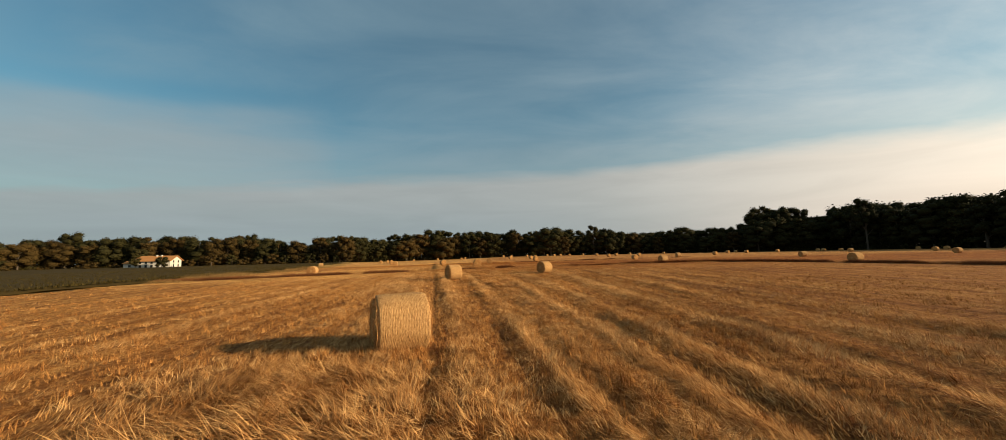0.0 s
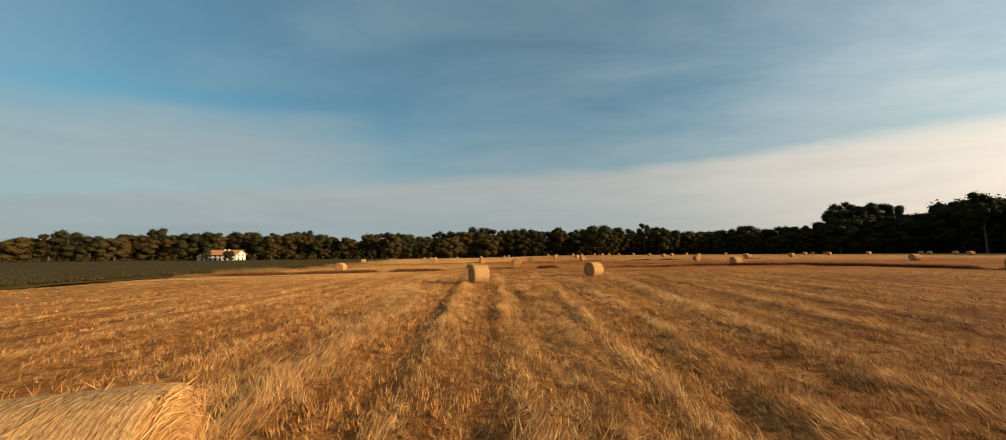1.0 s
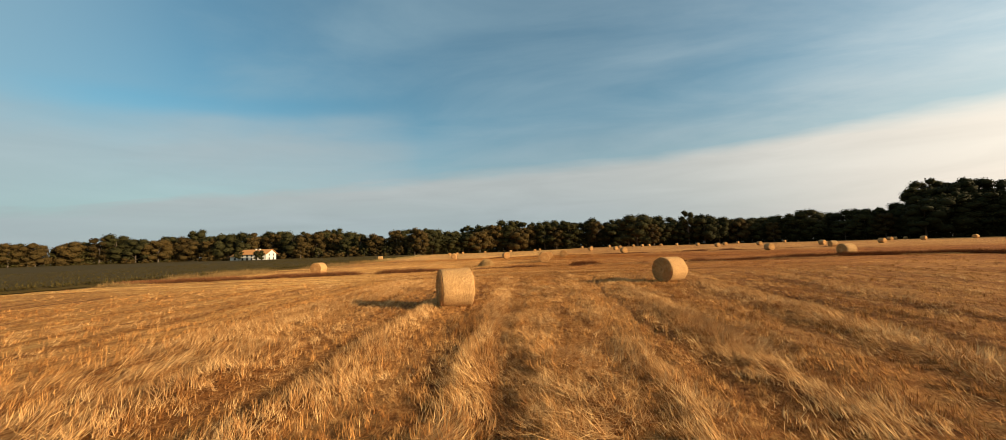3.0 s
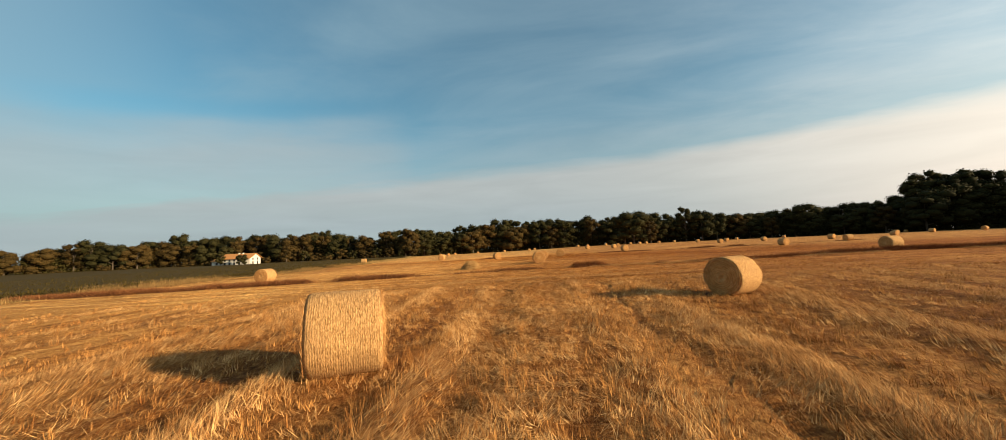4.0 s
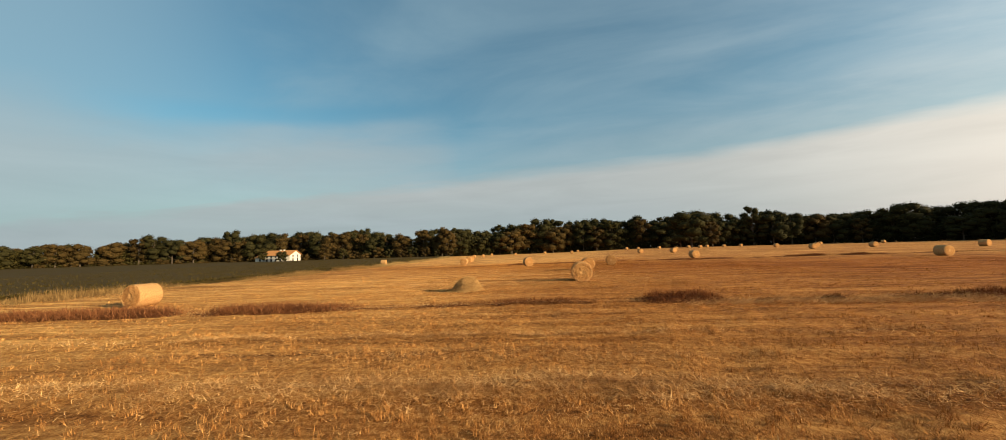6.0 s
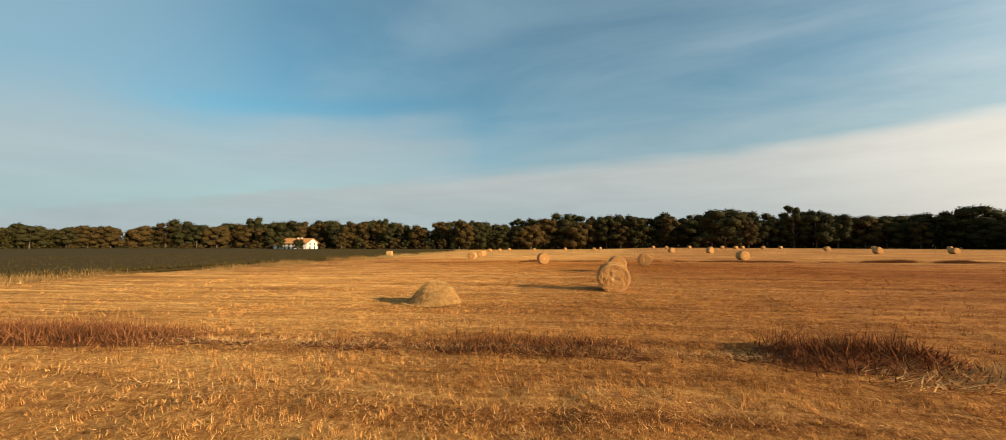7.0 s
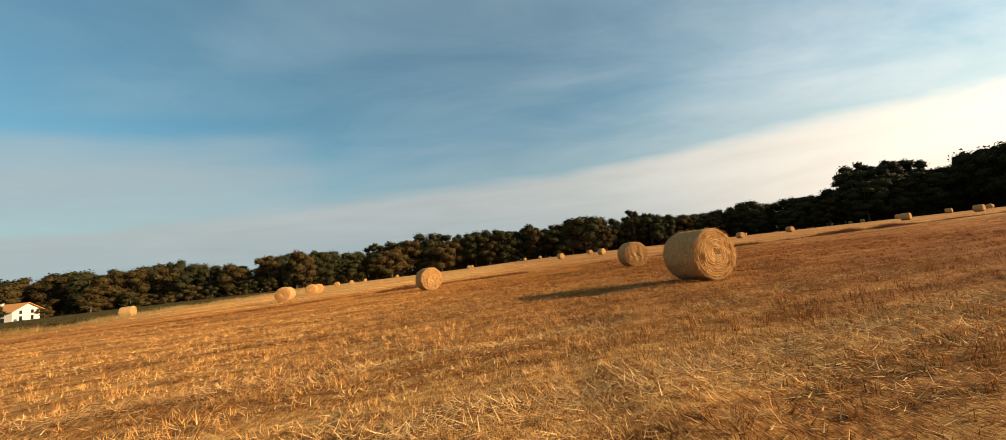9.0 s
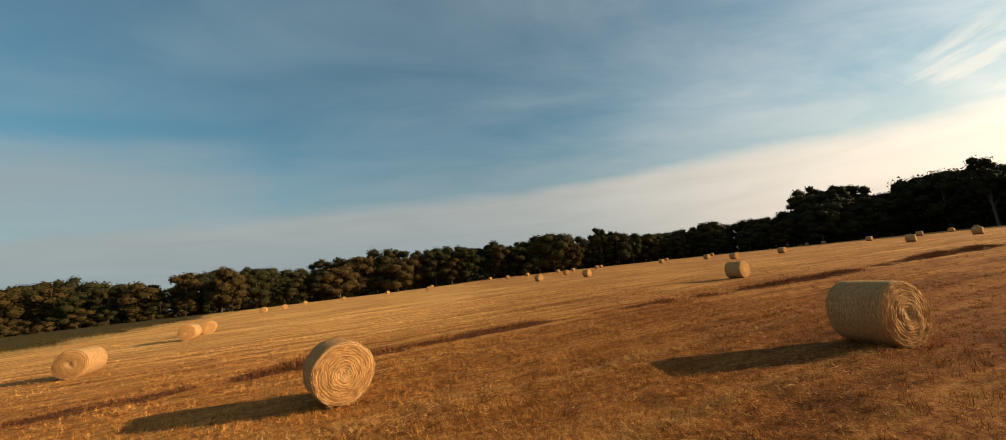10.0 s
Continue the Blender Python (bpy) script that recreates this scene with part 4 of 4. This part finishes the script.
def wood(line, step, tops, fringe, kinds, seed, rows=2, depth=12.0):
    """A wood along a line of the plan: a low fringe on the line, then rows of full height behind it (to the left of the line's way). tops: (x or y of the place, height)."""
    r = random.Random(seed)
    pts = [Vector((a, b)) for a, b in line]
    by_y = abs(pts[-1].y - pts[0].y) > abs(pts[-1].x - pts[0].x)
    keys, heights = zip(*sorted(tops))
    for k in range(rows + 1):
        for a, b in zip(pts, pts[1:]):
            way = (b - a).normalized()
            out = Vector((-way.y, way.x))
            s = r.uniform(0, step)
            while s < (b - a).length:
                p = a + way * s + out * (k * depth + r.uniform(-3.0, 3.0))
                full = float(np.interp(p.y if by_y else p.x, keys, heights))
                if k == 0:
                    h, kind = full * r.uniform(*fringe), r.choice(kinds[0])
                else:
                    h, kind = full * r.uniform(0.80, 1.08), r.choice(kinds[1])
                plant(kind, p.x, p.y, h, r.randrange(9), r.uniform(0.95, 1.25) * (full / h) ** 0.4)
                s += step * r.uniform(0.65, 1.35)


RIGHT = [(226, 256), (214, 214), (208, 120)]
SOUTH = [(208, 120), (205, -60)]
CORNER = [(176, 262), (200, 256), (226, 256)]
MIDDLE = [(-98, 256), (-60, 280), (0, 294), (40, 300), (80, 308), (120, 308), (152, 290), (176, 264)]
LEFT = [(-336, 80), (-318, 140), (-310, 170), (-270, 222), (-205, 236), (-135, 246), (-98, 256)]
wood(RIGHT, 9.5, [(100, 27), (190, 28), (214, 30), (256, 33)], (0.7, 0.95), (["oak", "tall"], ["oak", "tall", "oak"]), 1)
wood(SOUTH, 15.0, [(-60, 26), (120, 27)], (0.8, 0.95), (["oak", "tall"], ["oak", "tall", "oak"]), 6, rows=1)
wood(CORNER, 8.0, [(176, 33), (200, 35), (226, 33)], (0.55, 0.75), (["oak", "tall"], ["open", "tall", "open"]), 4)
wood(MIDDLE, 10.0, [(-105, 19.5), (-66, 25.5), (-27, 23.5), (18, 24.5), (73, 24.5), (102, 23.5), (150, 22), (176, 20.5)], (0.6, 0.9), (["oak", "oak", "dry", "oak"], ["oak", "tall", "oak"]), 2)
wood(LEFT, 10.0, [(-336, 15), (-320, 15), (-307, 18.5), (-286, 23), (-279, 19), (-242, 22), (-203, 22), (-183, 23), (-154, 16.5), (-137, 20), (-105, 20)], (0.7, 1.0), (["oak", "dry", "dry", "oak"], ["oak", "oak", "tall", "dry"]), 3)


def thicket(line, depth, height, count, size, seed, mat, label):
    """The crowded inside of a wood and its undergrowth: leaves past counting."""
    g = np.random.default_rng(seed)
    pts = np.array(line, float)
    seg = np.linalg.norm(np.diff(pts, axis=0), axis=1)
    s = np.concatenate([[0], np.cumsum(seg)])
    t = g.uniform(0, s[-1], count)
    k = np.clip(np.searchsorted(s, t) - 1, 0, len(seg) - 1)
    way = np.diff(pts, axis=0) / seg[:, None]
    f = (t - s[k])[:, None]
    p = pts[k] + way[k] * f + np.stack([-way[k][:, 1], way[k][:, 0]], -1) * g.uniform(-1.0, depth, (count, 1))
    top = height * (0.55 + 0.65 * vnoise(t, t * 0, 0.12, seed) * 0.7 + 0.3 * vnoise(t, t * 0, 0.4, seed + 1))
    z = top * g.uniform(0, 1, count) ** 0.9 + land(p[:, 0], p[:, 1])
    c = np.concatenate([p, z[:, None]], 1)
    s1, s2 = g.normal(size=(count, 3)), g.normal(size=(count, 3))
    s1 /= np.linalg.norm(s1, axis=1)[:, None]
    s2 /= np.linalg.norm(s2, axis=1)[:, None]
    q = size * g.uniform(0.6, 1.3, (count, 1))
    verts = np.stack([c - s1 * q * 0.6, c + s1 * q * 0.6, c + s2 * q], 1).reshape(-1, 3)
    me = mesh_of("undergrowth", verts, np.arange(len(verts)).reshape(-1, 3))
    me.materials.append(mat)
    tagged(new("undergrowth", me), label, "undergrowth", kind="stuff")


thicket(RIGHT + SOUTH[1:], 16, 20, 36000, 1.2, 1, M_LEAF, "dark leafy inside of the tall wood")
thicket(CORNER + [(246, 264)], 14, 20, 17000, 1.2, 5, M_LEAF, "dark leafy inside of the wood's high corner")
thicket(MIDDLE, 16, 13, 46000, 1.1, 2, M_LEAF, "dark leafy inside of the far wood")
thicket(LEFT, 14, 10, 46000, 1.0, 3, M_LEAF, "leafy inside of the wood behind the green crop")
thicket(RIGHT + SOUTH[1:], 6, 5, 16000, 0.9, 7, M_LEAF, "low dark bushes at the foot of the tall wood")
thicket(CORNER + RIGHT[1:2], 6, 6, 7000, 0.9, 8, M_LEAF, "low dark bushes at the foot of the high corner")
thicket(MIDDLE, 6, 5, 15000, 0.9, 9, M_LEAF, "low dark bushes at the foot of the far wood")
for i in range(11):   # a planted row of young trees before the wood
    plant("young", -175 + 7.2 * i, 222 + 1.7 * i, 6.5 + 1.2 * math.sin(i * 1.9), i, 1.15)
for i in range(26):   # low bushes along the foot of the woods
    f = i / 25
    plant("bush", -310 + 190 * f + 5 * math.sin(i * 2.7), 150 + 82 * f ** 0.6 + 4 * math.sin(i * 4.1), 3.0 + 1.3 * math.sin(i * 1.3), 0, 1.2)
plant("dry", -106, 242, 19.8, 0, 0.9)
plant("tall", -281, 233, 26.0, 1, 1.1)
plant("oak", 33, 268, 21.5, 1, 1.4)
plant("dry", 42, 262, 15.0, 1, 1.1)
plant("open", 73, 305, 27.0, 0, 0.9)
plant("open", 207, 212, 32.5, 0, 0.8)
plant("tall", 236, 262, 30, 0, 1.2)
plant("tall", 243, 252, 29, 1, 1.2)
plant("oak", 232, 250, 26, 2, 1.3)


# ---- the farmhouse ----
def box(bm, x0, x1, y0, y1, z0, z1):
    v = [bm.verts.new(p) for p in ((x0, y0, z0), (x1, y0, z0), (x1, y1, z0), (x0, y1, z0), (x0, y0, z1), (x1, y0, z1), (x1, y1, z1), (x0, y1, z1))]
    for f in ((3, 2, 1, 0), (4, 5, 6, 7), (0, 1, 5, 4), (1, 2, 6, 5), (2, 3, 7, 6), (3, 0, 4, 7)):
        bm.faces.new([v[i] for i in f])


def gable_block(bm, x0, x1, y0, y1, z0, eaves, ridge):
    """Walls of a block with gables at both x ends, ridge along x."""
    ym = (y0 + y1) / 2
    rings = [[bm.verts.new((x, y, z)) for y, z in ((y0, z0), (y1, z0), (y1, eaves), (ym, ridge), (y0, eaves))] for x in (x0, x1)]
    for i in range(5):
        j = (i + 1) % 5
        bm.faces.new((rings[0][i], rings[0][j], rings[1][j], rings[1][i]))
    bm.faces.new(rings[0]), bm.faces.new(rings[1][::-1])


def roof_slab(bm, x0, x1, ya, za, yb, zb, thick=0.22):
    lo = [bm.verts.new((x, y, z)) for x, y, z in ((x0, ya, za), (x1, ya, za), (x1, yb, zb), (x0, yb, zb))]
    hi = [bm.verts.new((v.co.x, v.co.y, v.co.z + thick)) for v in lo]
    bm.faces.new(lo[::-1]), bm.faces.new(hi)
    for i in range(4):
        j = (i + 1) % 4
        bm.faces.new((lo[i], lo[j], hi[j], hi[i]))


def make_window(parent, x, y, z, w, h, face):
    """A window with frame, pane and sill. face: 'y' looks to -y, 'x' looks to +x."""
    def bx(a, b, c, d, e, f):
        bm = bmesh.new()
        if face == "y":
            box(bm, x + a, x + b, y - d, y - c, z + e, z + f)
        else:
            box(bm, y + c, y + d, x + a, x + b, z + e, z + f)
        return bm
    win = part("window", bx(-w / 2, w / 2, -0.02, 0.03, 0, h), M_WOOD, parent, "dark window with frame")
    part("pane", bx(-w / 2 + 0.08, w / 2 - 0.08, 0.03, 0.045, 0.08, h - 0.08), M_GLASS, win)
    part("sill", bx(-w / 2 - 0.1, w / 2 + 0.1, -0.02, 0.14, -0.1, 0), M_STONE, win)


def build_house():
    x0, y0 = -188.2, 200.4
    ob = thing("farmhouse", (x0, y0, float(land(x0, y0)) - 0.1), "white plastered farmhouse with terracotta tiled roof", "house", rz=14)
    bm = bmesh.new()
    gable_block(bm, -10, 6, -4.8, 4.8, 0, 4.1, 6.5)
    part("wall", bm, M_PLASTER, ob, "white plastered wall")
    bm = bmesh.new()
    gable_block(bm, -16, -10.6, -3, 3.5, 0, 2.8, 4.0)
    part("wall", bm, M_PLASTER, ob, "low white plastered annex wall")
    for a, b, ya, za, yb, zb in ((-10.6, 6.8, -5.7, 3.68, 0.0, 6.52), (-10.6, 6.8, 5.7, 3.68, 0.0, 6.52), (-16.4, -10.2, -3.6, 2.6, 0.25, 4.02), (-16.4, -10.2, 4.1, 2.6, 0.25, 4.02)):
        bm = bmesh.new()
        roof_slab(bm, a, b, ya, za, yb, zb)
        part("roof", bm, M_TILE, ob, "terracotta tiled roof slope")
    for cx in (-2.6, -0.4):
        bm = bmesh.new()
        box(bm, cx - 0.32, cx + 0.32, -0.9, -0.2, 5.6, 7.0)
        box(bm, cx - 0.40, cx + 0.40, -1.0, -0.1, 7.0, 7.12)
        part("chimney", bm, M_PLASTER, ob, "short white chimney")
    for wx in (-7.6, -5.0, -2.4, 0.4, 3.4):
        make_window(ob, wx, -4.8, 2.5, 1.0, 1.0, "y")
        make_window(ob, wx, -4.8, 0.4, 1.1, 1.5, "y")
    for wy in (-2.0, 2.0):
        make_window(ob, wy, 6.0, 2.9, 1.0, 1.2, "x")
        make_window(ob, wy, 6.0, 0.6, 1.0, 1.5, "x")
    make_window(ob, -13.3, -3.0, 0.8, 1.2, 1.2, "y")


build_house()
plant("oak", -180.2, 191.5, 6.6, 1, 1.1)
plant("oak", -195.5, 192.5, 8.6, 2, 0.9)
plant("young", -203, 196, 4.6, 1, 1.1)
plant("young", -171, 198, 4.6, 0, 1.2)
plant("dry", -171, 212, 11, 1, 1.2)
plant("oak", -206, 205, 12, 3, 1.0)
